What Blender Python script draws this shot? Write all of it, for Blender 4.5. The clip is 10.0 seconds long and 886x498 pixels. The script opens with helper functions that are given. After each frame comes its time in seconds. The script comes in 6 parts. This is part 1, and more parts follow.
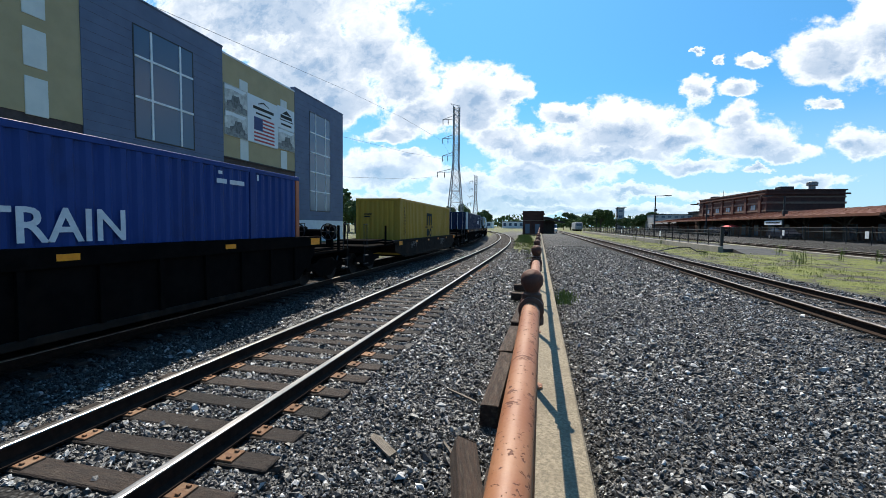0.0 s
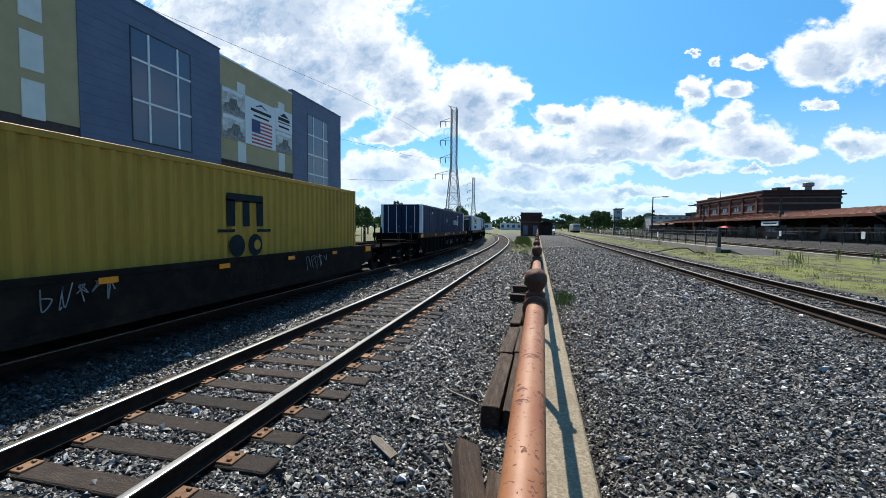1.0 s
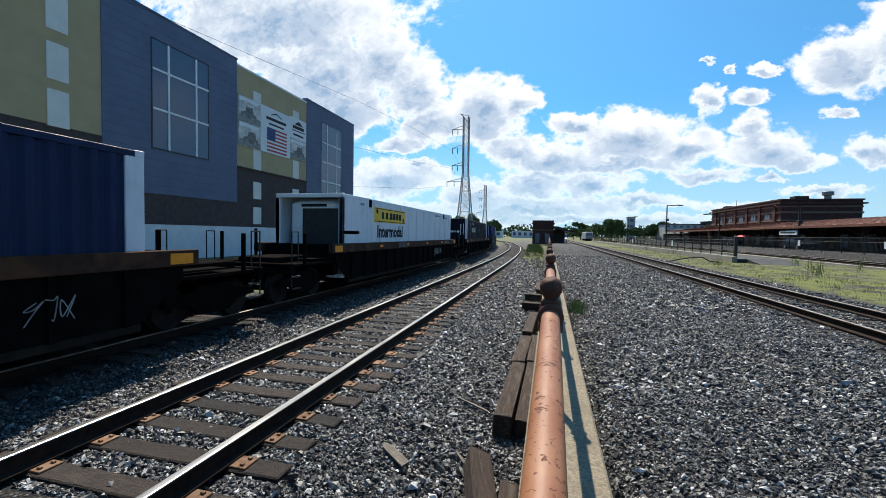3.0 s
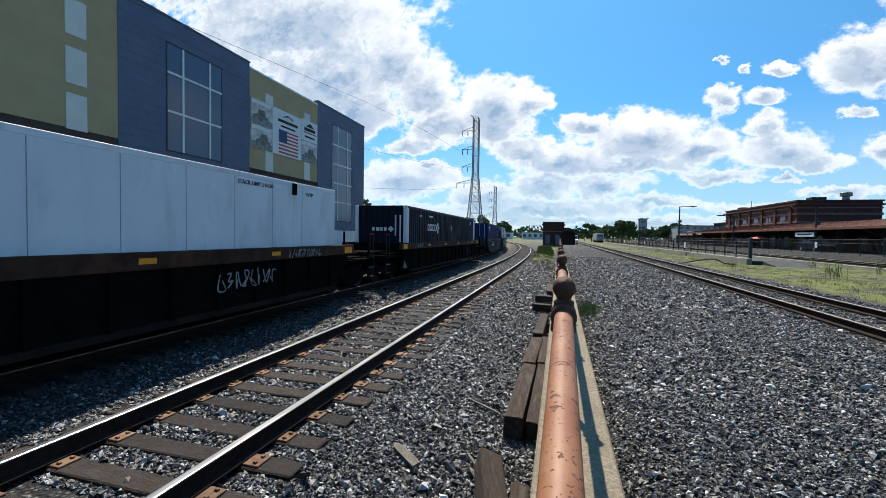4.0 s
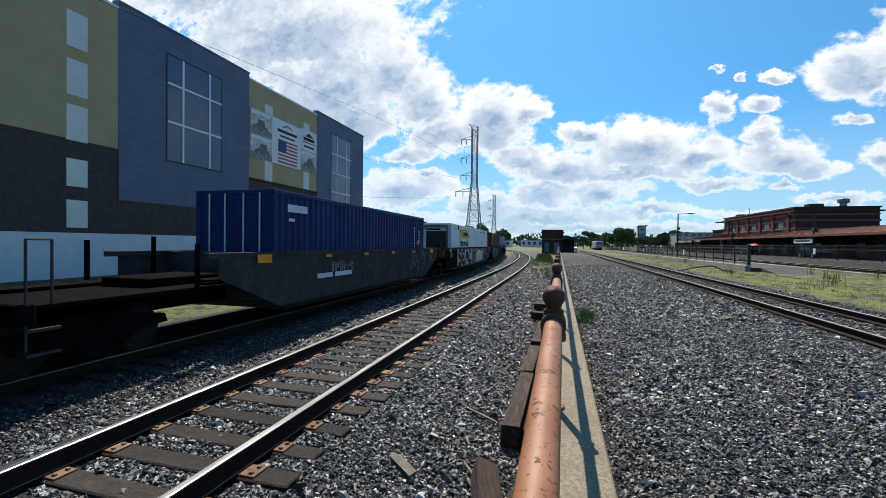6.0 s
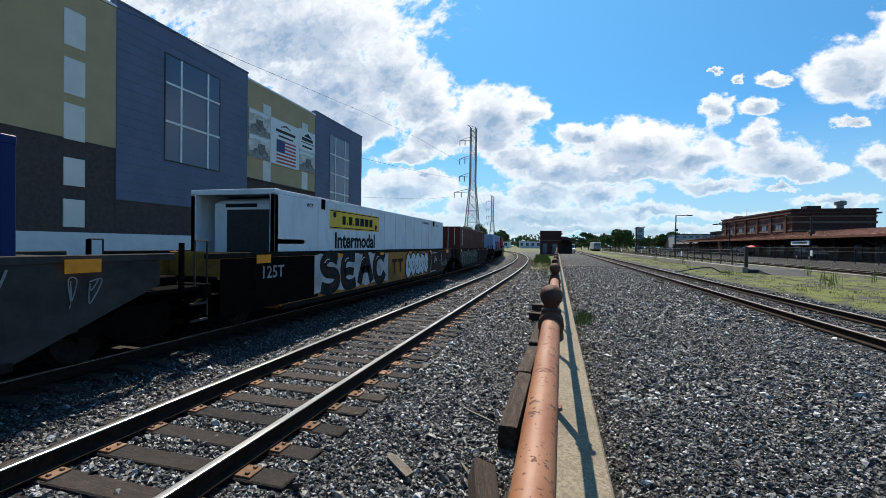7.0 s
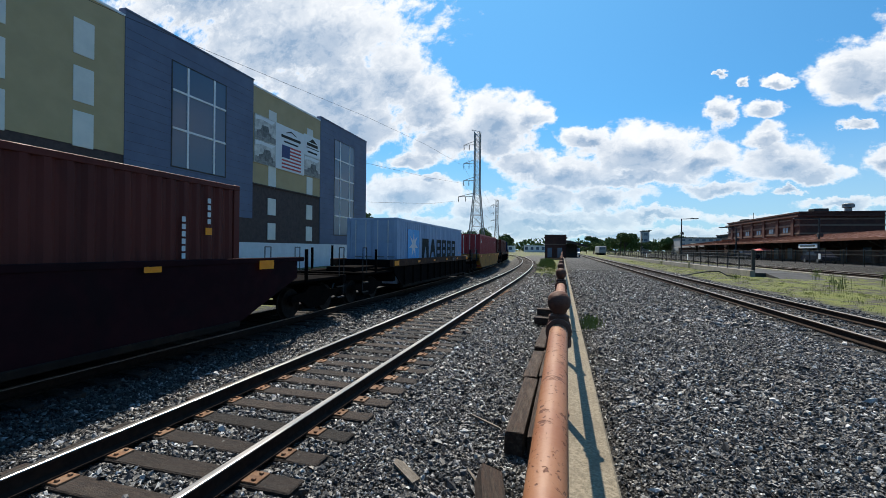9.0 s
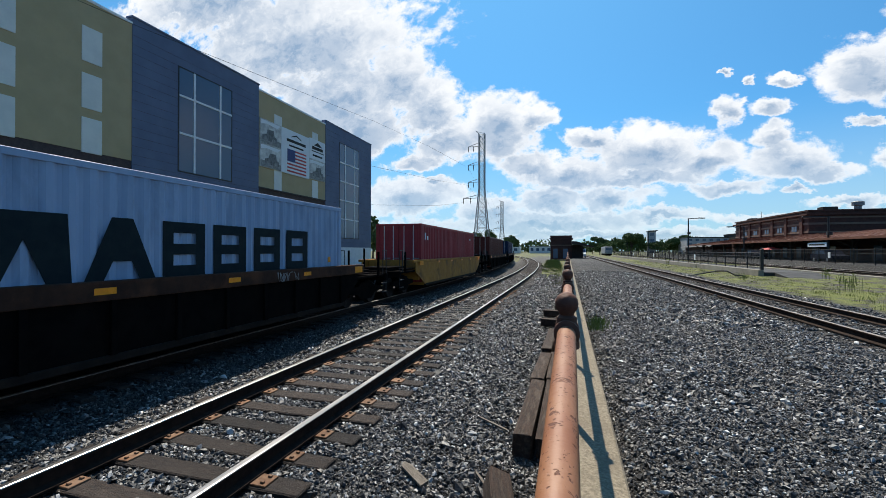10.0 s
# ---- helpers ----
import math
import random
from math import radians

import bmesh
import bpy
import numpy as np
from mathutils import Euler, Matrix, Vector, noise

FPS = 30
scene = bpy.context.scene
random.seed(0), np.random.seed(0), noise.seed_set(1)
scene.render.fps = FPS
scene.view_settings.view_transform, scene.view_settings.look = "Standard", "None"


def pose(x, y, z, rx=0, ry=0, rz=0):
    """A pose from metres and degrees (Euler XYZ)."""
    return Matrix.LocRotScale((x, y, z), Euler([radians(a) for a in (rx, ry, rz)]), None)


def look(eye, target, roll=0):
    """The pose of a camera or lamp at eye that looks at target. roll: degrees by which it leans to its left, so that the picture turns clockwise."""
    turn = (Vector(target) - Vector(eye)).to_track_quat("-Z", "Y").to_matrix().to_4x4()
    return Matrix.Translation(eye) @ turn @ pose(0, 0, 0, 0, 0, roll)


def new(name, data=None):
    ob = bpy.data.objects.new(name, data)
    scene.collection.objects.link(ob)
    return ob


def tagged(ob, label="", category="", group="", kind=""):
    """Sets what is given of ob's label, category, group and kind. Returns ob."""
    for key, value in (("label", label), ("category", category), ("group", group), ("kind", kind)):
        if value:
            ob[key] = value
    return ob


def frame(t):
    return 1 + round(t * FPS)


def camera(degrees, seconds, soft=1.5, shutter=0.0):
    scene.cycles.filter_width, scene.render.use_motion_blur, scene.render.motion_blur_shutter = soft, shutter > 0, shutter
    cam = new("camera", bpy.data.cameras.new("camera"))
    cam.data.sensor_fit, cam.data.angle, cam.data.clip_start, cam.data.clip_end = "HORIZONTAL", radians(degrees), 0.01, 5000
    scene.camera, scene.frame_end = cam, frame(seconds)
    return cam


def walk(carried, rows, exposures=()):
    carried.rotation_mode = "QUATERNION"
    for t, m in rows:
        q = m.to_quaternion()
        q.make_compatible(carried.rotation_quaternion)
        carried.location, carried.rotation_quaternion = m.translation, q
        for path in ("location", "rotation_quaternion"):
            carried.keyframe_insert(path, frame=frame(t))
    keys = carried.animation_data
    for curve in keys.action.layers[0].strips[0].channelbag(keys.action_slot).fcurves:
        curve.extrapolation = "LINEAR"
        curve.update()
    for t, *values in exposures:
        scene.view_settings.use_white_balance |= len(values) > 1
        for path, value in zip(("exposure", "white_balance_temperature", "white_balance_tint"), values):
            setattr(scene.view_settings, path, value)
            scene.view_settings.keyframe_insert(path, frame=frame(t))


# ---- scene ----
cam = camera(92.6, 10.0, soft=0.55)
PATH = [
    (0, (0.161, 0.075, 2.006), (-0.282, 2.022, 1.893), 0.7),
    (0.5, (0.146, 0.072, 2.0), (-0.275, 2.024, 1.895), 0.7),
    (1, (0.137, 0.074, 1.995), (-0.297, 2.023, 1.891), 0.5),
    (1.5, (0.13, 0.061, 2.002), (-0.32, 2.008, 1.918), 0.6),
    (2, (0.128, 0.059, 2.0), (-0.331, 2.005, 1.924), 0.7),
    (2.5, (0.127, 0.065, 1.998), (-0.341, 2.009, 1.927), 0.8),
    (4, (0.111, 0.052, 1.988), (-0.42, 1.979, 1.924), 0.9),
    (4.5, (0.118, 0.045, 1.992), (-0.423, 1.969, 1.941), 1.0),
    (5, (0.134, 0.033, 1.999), (-0.409, 1.957, 1.952), 0.9),
    (5.5, (0.15, 0.027, 2.0), (-0.384, 1.955, 1.971), 0.6),
    (7, (0.155, 0.041, 1.988), (-0.366, 1.971, 1.967), 0.8),
    (7.5, (0.152, 0.038, 1.993), (-0.373, 1.968, 1.985), 0.8),
    (8, (0.148, 0.028, 1.996), (-0.385, 1.956, 1.987), 0.8),
    (8.5, (0.143, 0.033, 1.996), (-0.393, 1.96, 1.992), 0.7),
    (9, (0.145, 0.037, 1.997), (-0.397, 1.962, 1.996), 0.6),
    (9.5, (0.143, 0.032, 2.0), (-0.404, 1.956, 2.003), 0.3),
    (10, (0.139, 0.033, 1.999), (-0.427, 1.951, 2.007), 0.1),
]
walk(cam, [(t, look(eye, target, roll)) for t, eye, target, roll in PATH],
     exposures=[(0, 0.67), (2.5, 0.6), (4.5, 0.54), (7.5, 0.47), (10, 0.43)])


# ---- light ----
SUN_AZ, SUN_EL = radians(18.5), radians(57)
SUN_DIR = Vector((-math.sin(SUN_AZ) * math.cos(SUN_EL), math.cos(SUN_AZ) * math.cos(SUN_EL), math.sin(SUN_EL)))
sun_data = bpy.data.lights.new("sun", "SUN")
sun_data.energy, sun_data.angle, sun_data.color = 5.0, radians(0.53), (1.0, 0.92, 0.79)
sun = new("sun", sun_data)
sun.matrix_world = look(SUN_DIR * 100, (0, 0, 0))


class Nodes:
    """A small wrapper to write node graphs as formulas."""

    def __init__(self, tree):
        self.t = tree

    def node(self, kind, **props):
        n = self.t.nodes.new(kind)
        if "operation" in props:
            n.operation = props["operation"]
        if "use_clamp" in props:
            n.use_clamp = props["use_clamp"]
        if "data_type" in props:
            n.data_type = props["data_type"]
        if "blend_type" in props:
            n.blend_type = props["blend_type"]
        if "interpolation_type" in props:
            n.interpolation_type = props["interpolation_type"]
        if "feature" in props:
            n.feature = props["feature"]
        return n

    def put(self, sock, v):
        if isinstance(v, bpy.types.NodeSocket):
            self.t.links.new(v, sock)
        else:
            sock.default_value = v

    def m(self, op, a, b=0.0, c=0.0, clamp=False):
        n = self.node("ShaderNodeMath", operation=op, use_clamp=clamp)
        for s, v in zip(n.inputs, (a, b, c)):
            self.put(s, v)
        return n.outputs[0]

    def ramp(self, f, stops, mode="LINEAR"):
        n = self.node("ShaderNodeValToRGB")
        n.color_ramp.interpolation = mode
        e = n.color_ramp.elements
        while len(e) < len(stops):
            e.new(0.5)
        for el, (p, c) in zip(e, stops):
            el.position = p
            el.color = (*c, 1) if isinstance(c, tuple) else (c, c, c, 1)
        self.put(n.inputs[0], f)
        return n.outputs[0]

    def mix(self, f, a, b, blend="MIX"):
        n = self.node("ShaderNodeMix", data_type="RGBA", blend_type=blend)
        for s, v in zip((n.inputs[0], n.inputs[6], n.inputs[7]), (f, a, b)):
            self.put(s, (*v, 1) if isinstance(v, tuple) else v)
        return n.outputs[2]

    def noise(self, vec, scale, detail=4.0, rough=0.55, dist=0.0):
        n = self.node("ShaderNodeTexNoise")
        if vec is not None:
            self.put(n.inputs["Vector"], vec)
        n.inputs["Scale"].default_value, n.inputs["Detail"].default_value = scale, detail
        n.inputs["Roughness"].default_value, n.inputs["Distortion"].default_value = rough, dist
        return n.outputs[0]

    def voronoi(self, vec, scale, feature="F1", out="Distance"):
        n = self.node("ShaderNodeTexVoronoi", feature=feature)
        if vec is not None:
            self.put(n.inputs["Vector"], vec)
        n.inputs["Scale"].default_value = scale
        return n.outputs[out]

    def smooth(self, v, lo, hi, a=0.0, b=1.0):
        n = self.node("ShaderNodeMapRange", interpolation_type="SMOOTHSTEP")
        for s, x in zip(n.inputs, (v, lo, hi, a, b)):
            self.put(s, x)
        return n.outputs[0]


world = bpy.data.worlds.new("sky")
scene.world = world
world.use_nodes = True
wt = world.node_tree
wt.nodes.clear()
W = Nodes(wt)
sky = W.node("ShaderNodeTexSky")
sky.sky_type, sky.sun_disc, sky.sun_elevation, sky.sun_rotation = "NISHITA", False, SUN_EL, -SUN_AZ
sky.altitude, sky.air_density, sky.dust_density, sky.ozone_density = 50.0, 1.0, 0.15, 3.0
gen = W.node("ShaderNodeTexCoord").outputs["Generated"]
sep = W.node("ShaderNodeSeparateXYZ")
W.put(sep.inputs[0], gen)
dx, dy, dz = sep.outputs
# clouds: heaps at their bearing (u) and height (w) as tangents from the track's direction, ragged by noise
ys = W.m("MAXIMUM", dy, 0.02)
u0_, w0_ = W.m("DIVIDE", dx, ys), W.m("DIVIDE", dz, ys)
comb = W.node("ShaderNodeCombineXYZ")
W.put(comb.inputs[0], u0_), W.put(comb.inputs[1], W.m("MULTIPLY", w0_, 1.3))


def warp(scale, detail):
    n = W.node("ShaderNodeTexNoise")
    W.put(n.inputs["Vector"], comb.outputs[0])
    n.inputs["Scale"].default_value, n.inputs["Detail"].default_value, n.inputs["Roughness"].default_value = scale, detail, 0.62
    q = W.node("ShaderNodeSeparateXYZ")
    W.put(q.inputs[0], n.outputs["Color"])
    return q.outputs


wa, wb = warp(7.0, 8.0), warp(26.0, 6.0)
u = W.m("ADD", W.m("MULTIPLY_ADD", W.m("SUBTRACT", wa[0], 0.5), 0.11, u0_), W.m("MULTIPLY_ADD", wb[0], 0.045, -0.0225))
w = W.m("ADD", W.m("MULTIPLY_ADD", W.m("SUBTRACT", wa[1], 0.5), 0.08, w0_), W.m("MULTIPLY_ADD", wb[1], 0.036, -0.018))
ragged = W.noise(comb.outputs[0], 9.0, 9.0, 0.62, 0.3)
fine = W.noise(comb.outputs[0], 24.0, 8.0, 0.65, 0.3)
HEAPS_LEFT = [  # u, w, half width, half height
    (-0.72, 0.575, 0.42, 0.18), (-0.58, 0.41, 0.24, 0.14), (-0.42, 0.44, 0.11, 0.12), (-0.52, 0.315, 0.15, 0.07),
    (-1.0, 0.76, 0.4, 0.14), (-0.155, 0.30, 0.11, 0.095), (-0.33, 0.36, 0.11, 0.10), (-0.28, 0.27, 0.12, 0.055), (-0.36, 0.225, 0.10, 0.03), (-0.07, 0.31, 0.05, 0.05),
]
HEAPS_MIDDLE = [  # u, w, half width, half height
    (0.002, 0.173, 0.16, 0.043), (-0.086, 0.196, 0.09, 0.039), (0.165, 0.217, 0.168, 0.067), (0.284, 0.194, 0.083, 0.047),
    (0.121, 0.158, 0.184, 0.025), (0.049, 0.253, 0.072, 0.028),
]
HEAPS_RIGHT = [  # u, w, half width, half height
    (0.424, 0.177, 0.095, 0.05), (0.394, 0.227, 0.044, 0.032), (0.472, 0.148, 0.074, 0.022), (0.317, 0.131, 0.077, 0.023),
    (0.312, 0.291, 0.033, 0.037), (0.387, 0.288, 0.046, 0.022), (0.414, 0.347, 0.04, 0.013), (0.301, 0.375, 0.011, 0.012),
    (0.345, 0.353, 0.011, 0.013), (0.555, 0.343, 0.1, 0.075), (0.638, 0.372, 0.091, 0.093), (0.545, 0.251, 0.03, 0.014),
    (0.604, 0.176, 0.059, 0.037), (0.44, 0.12, 0.034, 0.009),
]
HEAPS_LOW = [  # u, w, half width, half height
    (-0.386, 0.136, 0.167, 0.054), (-0.305, 0.169, 0.038, 0.015), (-0.177, 0.099, 0.122, 0.034), (-0.046, 0.117, 0.101, 0.041),
    (0.088, 0.115, 0.1, 0.037), (0.191, 0.077, 0.1, 0.019), (-0.058, 0.065, 0.295, 0.029), (-0.377, 0.051, 0.243, 0.037),
    (0.389, 0.068, 0.147, 0.016), (0.124, 0.037, 0.444, 0.017), (0.528, 0.092, 0.08, 0.015), (-1.5, 0.5, 0.35, 0.2),
    (1.2, 0.35, 0.25, 0.1),
]
body = None
under = None
for u0, w0, a, b in HEAPS_LEFT + HEAPS_MIDDLE + HEAPS_RIGHT + HEAPS_LOW:
    p = W.m("MULTIPLY_ADD", u, 1 / a, -u0 / a)
    q = W.m("MULTIPLY_ADD", w, 1 / b, -w0 / b)
    rr = W.m("SQRT", W.m("MULTIPLY_ADD", p, p, W.m("MULTIPLY", q, q)))
    one = W.m("SUBTRACT", 1.0, rr)
    # depth below the heap's crown, to shade its flat base
    low = W.m("SUBTRACT", one, W.m("MULTIPLY", q, 0.75))
    body = one if body is None else W.m("MAXIMUM", body, one)
    under = low if under is None else W.m("MAXIMUM", under, low)
ahead = W.smooth(dy, 0.05, 0.3)
lay = W.node("ShaderNodeCombineXYZ")
zz = W.m("ADD", W.m("MAXIMUM", dz, 0.0), 0.12)
W.put(lay.inputs[0], W.m("DIVIDE", dx, zz)), W.put(lay.inputs[1], W.m("DIVIDE", dy, zz))
around = W.m("MULTIPLY_ADD", W.noise(lay.outputs[0], 0.9, 8.0, 0.6), 3.4, -2.6)
base_field = W.node("ShaderNodeMix", data_type="FLOAT")
W.put(base_field.inputs[0], ahead), W.put(base_field.inputs[2], around), W.put(base_field.inputs[3], body)
field = W.m("ADD", W.m("ADD", base_field.outputs[0], W.m("MULTIPLY_ADD", ragged, 1.5, -0.75)), W.m("MULTIPLY_ADD", fine, 0.9, -0.45))
cover = W.smooth(field, -0.06, 0.3)
rim = W.smooth(field, 0.08, 0.55)
shade = W.m("MULTIPLY", rim, W.smooth(W.m("ADD", under, W.m("MULTIPLY_ADD", ragged, 1.4, -0.7)), 0.15, 1.15))
relief = W.m("MULTIPLY", W.smooth(W.m("MULTIPLY_ADD", fine, 0.5, W.m("MULTIPLY", ragged, 0.5)), 0.56, 0.42), W.m("MULTIPLY", rim, 0.32))
white = W.mix(W.m("MINIMUM", W.m("MULTIPLY_ADD", shade, 0.8, relief), 1.0), (1.2, 1.22, 1.24), (0.36, 0.51, 0.72))
veil = W.smooth(dz, 0.30, 0.0)
blue = W.node("ShaderNodeVectorMath", operation="MULTIPLY")
W.put(blue.inputs[0], sky.outputs[0])
blue.inputs[1].default_value = (0.043, 0.106, 0.142)
near_sun = W.node("ShaderNodeVectorMath", operation="DOT_PRODUCT")
W.put(near_sun.inputs[0], gen)
near_sun.inputs[1].default_value = SUN_DIR
glow = W.m("POWER", W.m("MAXIMUM", near_sun.outputs["Value"], 0.0), 2.5)
blue2 = W.mix(1.0, blue.outputs[0], W.mix(glow, (0.0, 0.0, 0.0), (0.14, 0.34, 0.43)), "ADD")
clear = W.mix(W.m("MULTIPLY", veil, 0.72), blue2, (0.60, 0.82, 1.0))
bg = W.node("ShaderNodeBackground")
W.put(bg.inputs[0], W.mix(W.m("MULTIPLY", cover, W.smooth(dz, -0.02, 0.22, 0.55, 0.97)), clear, white))
bg.inputs[1].default_value = 0.63
W.put(W.node("ShaderNodeOutputWorld").inputs[0], bg.outputs[0])


# ---- materials ----
def surf(name, c1, c2, scale=3.0, rough=0.75, metal=0.0, bump=0.15, bscale=40.0, stain=None, stain_scale=0.8, stain_amount=0.5, vary=0.0,
         stretch=(1, 1, 1), spec=0.4, depth=0.01):
    """A worn surface: two mixed tones, a stain at a larger scale, fine relief; vary: difference from piece to piece."""
    mt = bpy.data.materials.new(name)
    mt.use_nodes = True
    n = Nodes(mt.node_tree)
    bsdf = mt.node_tree.nodes["Principled BSDF"]
    co = n.node("ShaderNodeTexCoord").outputs["Object"]
    mp = n.node("ShaderNodeMapping")
    n.put(mp.inputs[0], co)
    mp.inputs["Scale"].default_value = stretch
    v = mp.outputs[0]
    info = n.node("ShaderNodeObjectInfo").outputs["Random"]
    shift = n.node("ShaderNodeVectorMath", operation="ADD")
    n.put(shift.inputs[0], v)
    n.put(shift.inputs[1], n.m("MULTIPLY", info, 37.0))
    v = shift.outputs[0]
    col = n.mix(n.smooth(n.noise(v, scale, 5.0, 0.65), 0.32, 0.68), c1, c2)
    if stain:
        col = n.mix(n.m("MULTIPLY", n.smooth(n.noise(v, stain_scale, 6.0, 0.65, 0.4), 0.48, 0.68), stain_amount), col, stain)
    if vary:
        col = n.mix(1.0, col, n.ramp(info, [(0.0, 1.0 - vary), (1.0, 1.0)]), "MULTIPLY")
    n.put(bsdf.inputs["Base Color"], col)
    n.put(bsdf.inputs["Roughness"], n.smooth(n.noise(v, scale * 2.3, 4.0), 0.2, 0.8, max(rough - 0.12, 0.03), min(rough + 0.12, 1.0)))
    bsdf.inputs["Metallic"].default_value = metal
    bsdf.inputs["Specular IOR Level"].default_value = spec
    if bump:
        b = n.node("ShaderNodeBump")
        b.inputs["Strength"].default_value, b.inputs["Distance"].default_value = bump, depth
        n.put(b.inputs["Height"], n.noise(v, bscale, 4.0, 0.6))
        n.put(bsdf.inputs["Normal"], b.outputs[0])
    return mt


def ground_material():
    mt = bpy.data.materials.new("ballast_and_grass")
    mt.use_nodes = True
    n = Nodes(mt.node_tree)
    bsdf = mt.node_tree.nodes["Principled BSDF"]
    co = n.node("ShaderNodeTexCoord").outputs["Object"]
    s = n.node("ShaderNodeSeparateXYZ")
    n.put(s.inputs[0], co)
    x, y, _ = s.outputs
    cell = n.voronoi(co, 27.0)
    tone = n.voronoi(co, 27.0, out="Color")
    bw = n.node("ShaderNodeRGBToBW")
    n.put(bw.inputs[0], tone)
    # Cell edges go near black, painting shade into the gaps between stones.
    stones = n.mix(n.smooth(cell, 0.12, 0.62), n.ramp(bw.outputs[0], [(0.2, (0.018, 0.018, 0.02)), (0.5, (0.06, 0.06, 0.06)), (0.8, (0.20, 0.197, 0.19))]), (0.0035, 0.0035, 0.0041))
    big = n.noise(co, 0.35, 5.0, 0.6)
    stones = n.mix(n.m("MULTIPLY", n.smooth(big, 0.45, 0.7), 0.35), stones, (0.058, 0.049, 0.041))
    # Shade below and beside the train, put into the ballast colour.
    train_shade = n.m("MULTIPLY", n.smooth(x, -5.9, -6.9), n.smooth(x, -10.2, -9.2))
    stones = n.mix(n.m("MULTIPLY", train_shade, 0.85), stones, (0.007, 0.006, 0.005))
    far = n.smooth(y, 35.0, 120.0)
    stones = n.mix(n.m("MULTIPLY", far, 0.8), stones, n.ramp(n.noise(co, 3.0, 6.0, 0.7), [(0.3, (0.052, 0.052, 0.052)), (0.7, (0.116, 0.113, 0.107))]))
    grass = n.ramp(n.noise(co, 9.0, 6.0, 0.7), [(0.25, (0.035, 0.046, 0.012)), (0.5, (0.122, 0.139, 0.026)), (0.75, (0.232, 0.22, 0.052))])
    patch = n.m("ADD", n.noise(co, 0.6, 6.0, 0.68, 0.6), n.m("MULTIPLY_ADD", n.noise(co, 3.4, 5.0, 0.65), 0.5, -0.24))
    strip = n.m("MULTIPLY", n.smooth(x, 8.4, 9.6), n.smooth(x, 26.3, 25.0))
    beyond = n.m("MULTIPLY", n.smooth(y, 120.0, 220.0), 0.9)
    west = n.m("MULTIPLY", n.smooth(x, -10.0, -12.0), 0.8)
    verge = n.m("MULTIPLY", n.m("MULTIPLY", n.smooth(y, 24.0, 36.0), n.smooth(x, -0.2, -0.7)), n.smooth(x, -5.0, -2.2))
    amount = n.m("MAXIMUM", n.m("MAXIMUM", strip, n.m("MAXIMUM", beyond, west)), n.m("MULTIPLY", verge, 0.95))
    cover_g = n.m("MULTIPLY", n.smooth(patch, 0.45, 0.53), amount)
    strip_soil = n.mix(n.m("MULTIPLY", strip, 0.6), stones, n.ramp(n.noise(co, 5.0, 5.0, 0.7), [(0.3, (0.029, 0.026, 0.02)), (0.7, (0.116, 0.099, 0.07))]))
    tar = n.ramp(n.noise(co, 2.0, 6.0, 0.65), [(0.3, (0.02, 0.02, 0.021)), (0.7, (0.035, 0.035, 0.035))])
    yard = n.m("MULTIPLY", n.smooth(x, 26.6, 26.9), n.smooth(y, 170.0, 160.0))
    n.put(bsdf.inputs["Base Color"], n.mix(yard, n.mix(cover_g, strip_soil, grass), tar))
    bsdf.inputs["Roughness"].default_value = 0.85
    bsdf.inputs["Specular IOR Level"].default_value = 0.3
    b = n.node("ShaderNodeBump")
    b.inputs["Strength"].default_value, b.inputs["Distance"].default_value = 1.0, 0.03
    n.put(b.inputs["Height"], n.m("SUBTRACT", n.m("MULTIPLY", n.noise(co, 60.0, 3.0), 0.25), cell))
    n.put(bsdf.inputs["Normal"], b.outputs[0])
    return mt


def stone_material():
    mt = bpy.data.materials.new("crushed_stone")
    mt.use_nodes = True
    n = Nodes(mt.node_tree)
    bsdf = mt.node_tree.nodes["Principled BSDF"]
    co = n.node("ShaderNodeTexCoord").outputs["Object"]
    r = n.node("ShaderNodeNewGeometry").outputs["Random Per Island"]
    # The ramp's bright tail paints sun glints as pale stones.
    c = n.ramp(r, [(0.0, (0.006, 0.006, 0.0065)), (0.45, (0.022, 0.022, 0.023)), (0.72, (0.085, 0.085, 0.086)), (0.83, (0.095, 0.085, 0.07)), (0.91, (0.25, 0.25, 0.248)), (1.0, (0.58, 0.58, 0.57))])
    c = n.mix(n.m("MULTIPLY", n.smooth(n.noise(co, 55.0, 4.0, 0.7), 0.45, 0.7), 0.45), c, (0.058, 0.055, 0.052))
    # Stones darken towards the train: its shade is mixed into their colour.
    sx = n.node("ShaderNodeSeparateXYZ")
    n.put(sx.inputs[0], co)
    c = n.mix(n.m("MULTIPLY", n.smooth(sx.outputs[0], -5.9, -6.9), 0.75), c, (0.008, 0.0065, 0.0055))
    c = n.mix(n.m("MULTIPLY", n.smooth(n.noise(co, 0.5, 4.0, 0.6), 0.5, 0.72), 0.4), c, (0.052, 0.043, 0.035))
    n.put(bsdf.inputs["Base Color"], c)
    bsdf.inputs["Roughness"].default_value = 0.48
    b = n.node("ShaderNodeBump")
    b.inputs["Strength"].default_value, b.inputs["Distance"].default_value = 0.5, 0.006
    n.put(b.inputs["Height"], n.noise(co, 120.0, 3.0, 0.6))
    n.put(bsdf.inputs["Normal"], b.outputs[0])
    return mt


def glass_material(name, tint=(0.07, 0.105, 0.165)):
    mt = bpy.data.materials.new(name)
    mt.use_nodes = True
    b = mt.node_tree.nodes["Principled BSDF"]
    b.inputs["Base Color"].default_value = (*tint, 1)
    b.inputs["Roughness"].default_value, b.inputs["Specular IOR Level"].default_value, b.inputs["IOR"].default_value = 0.16, 0.5, 1.5
    return mt


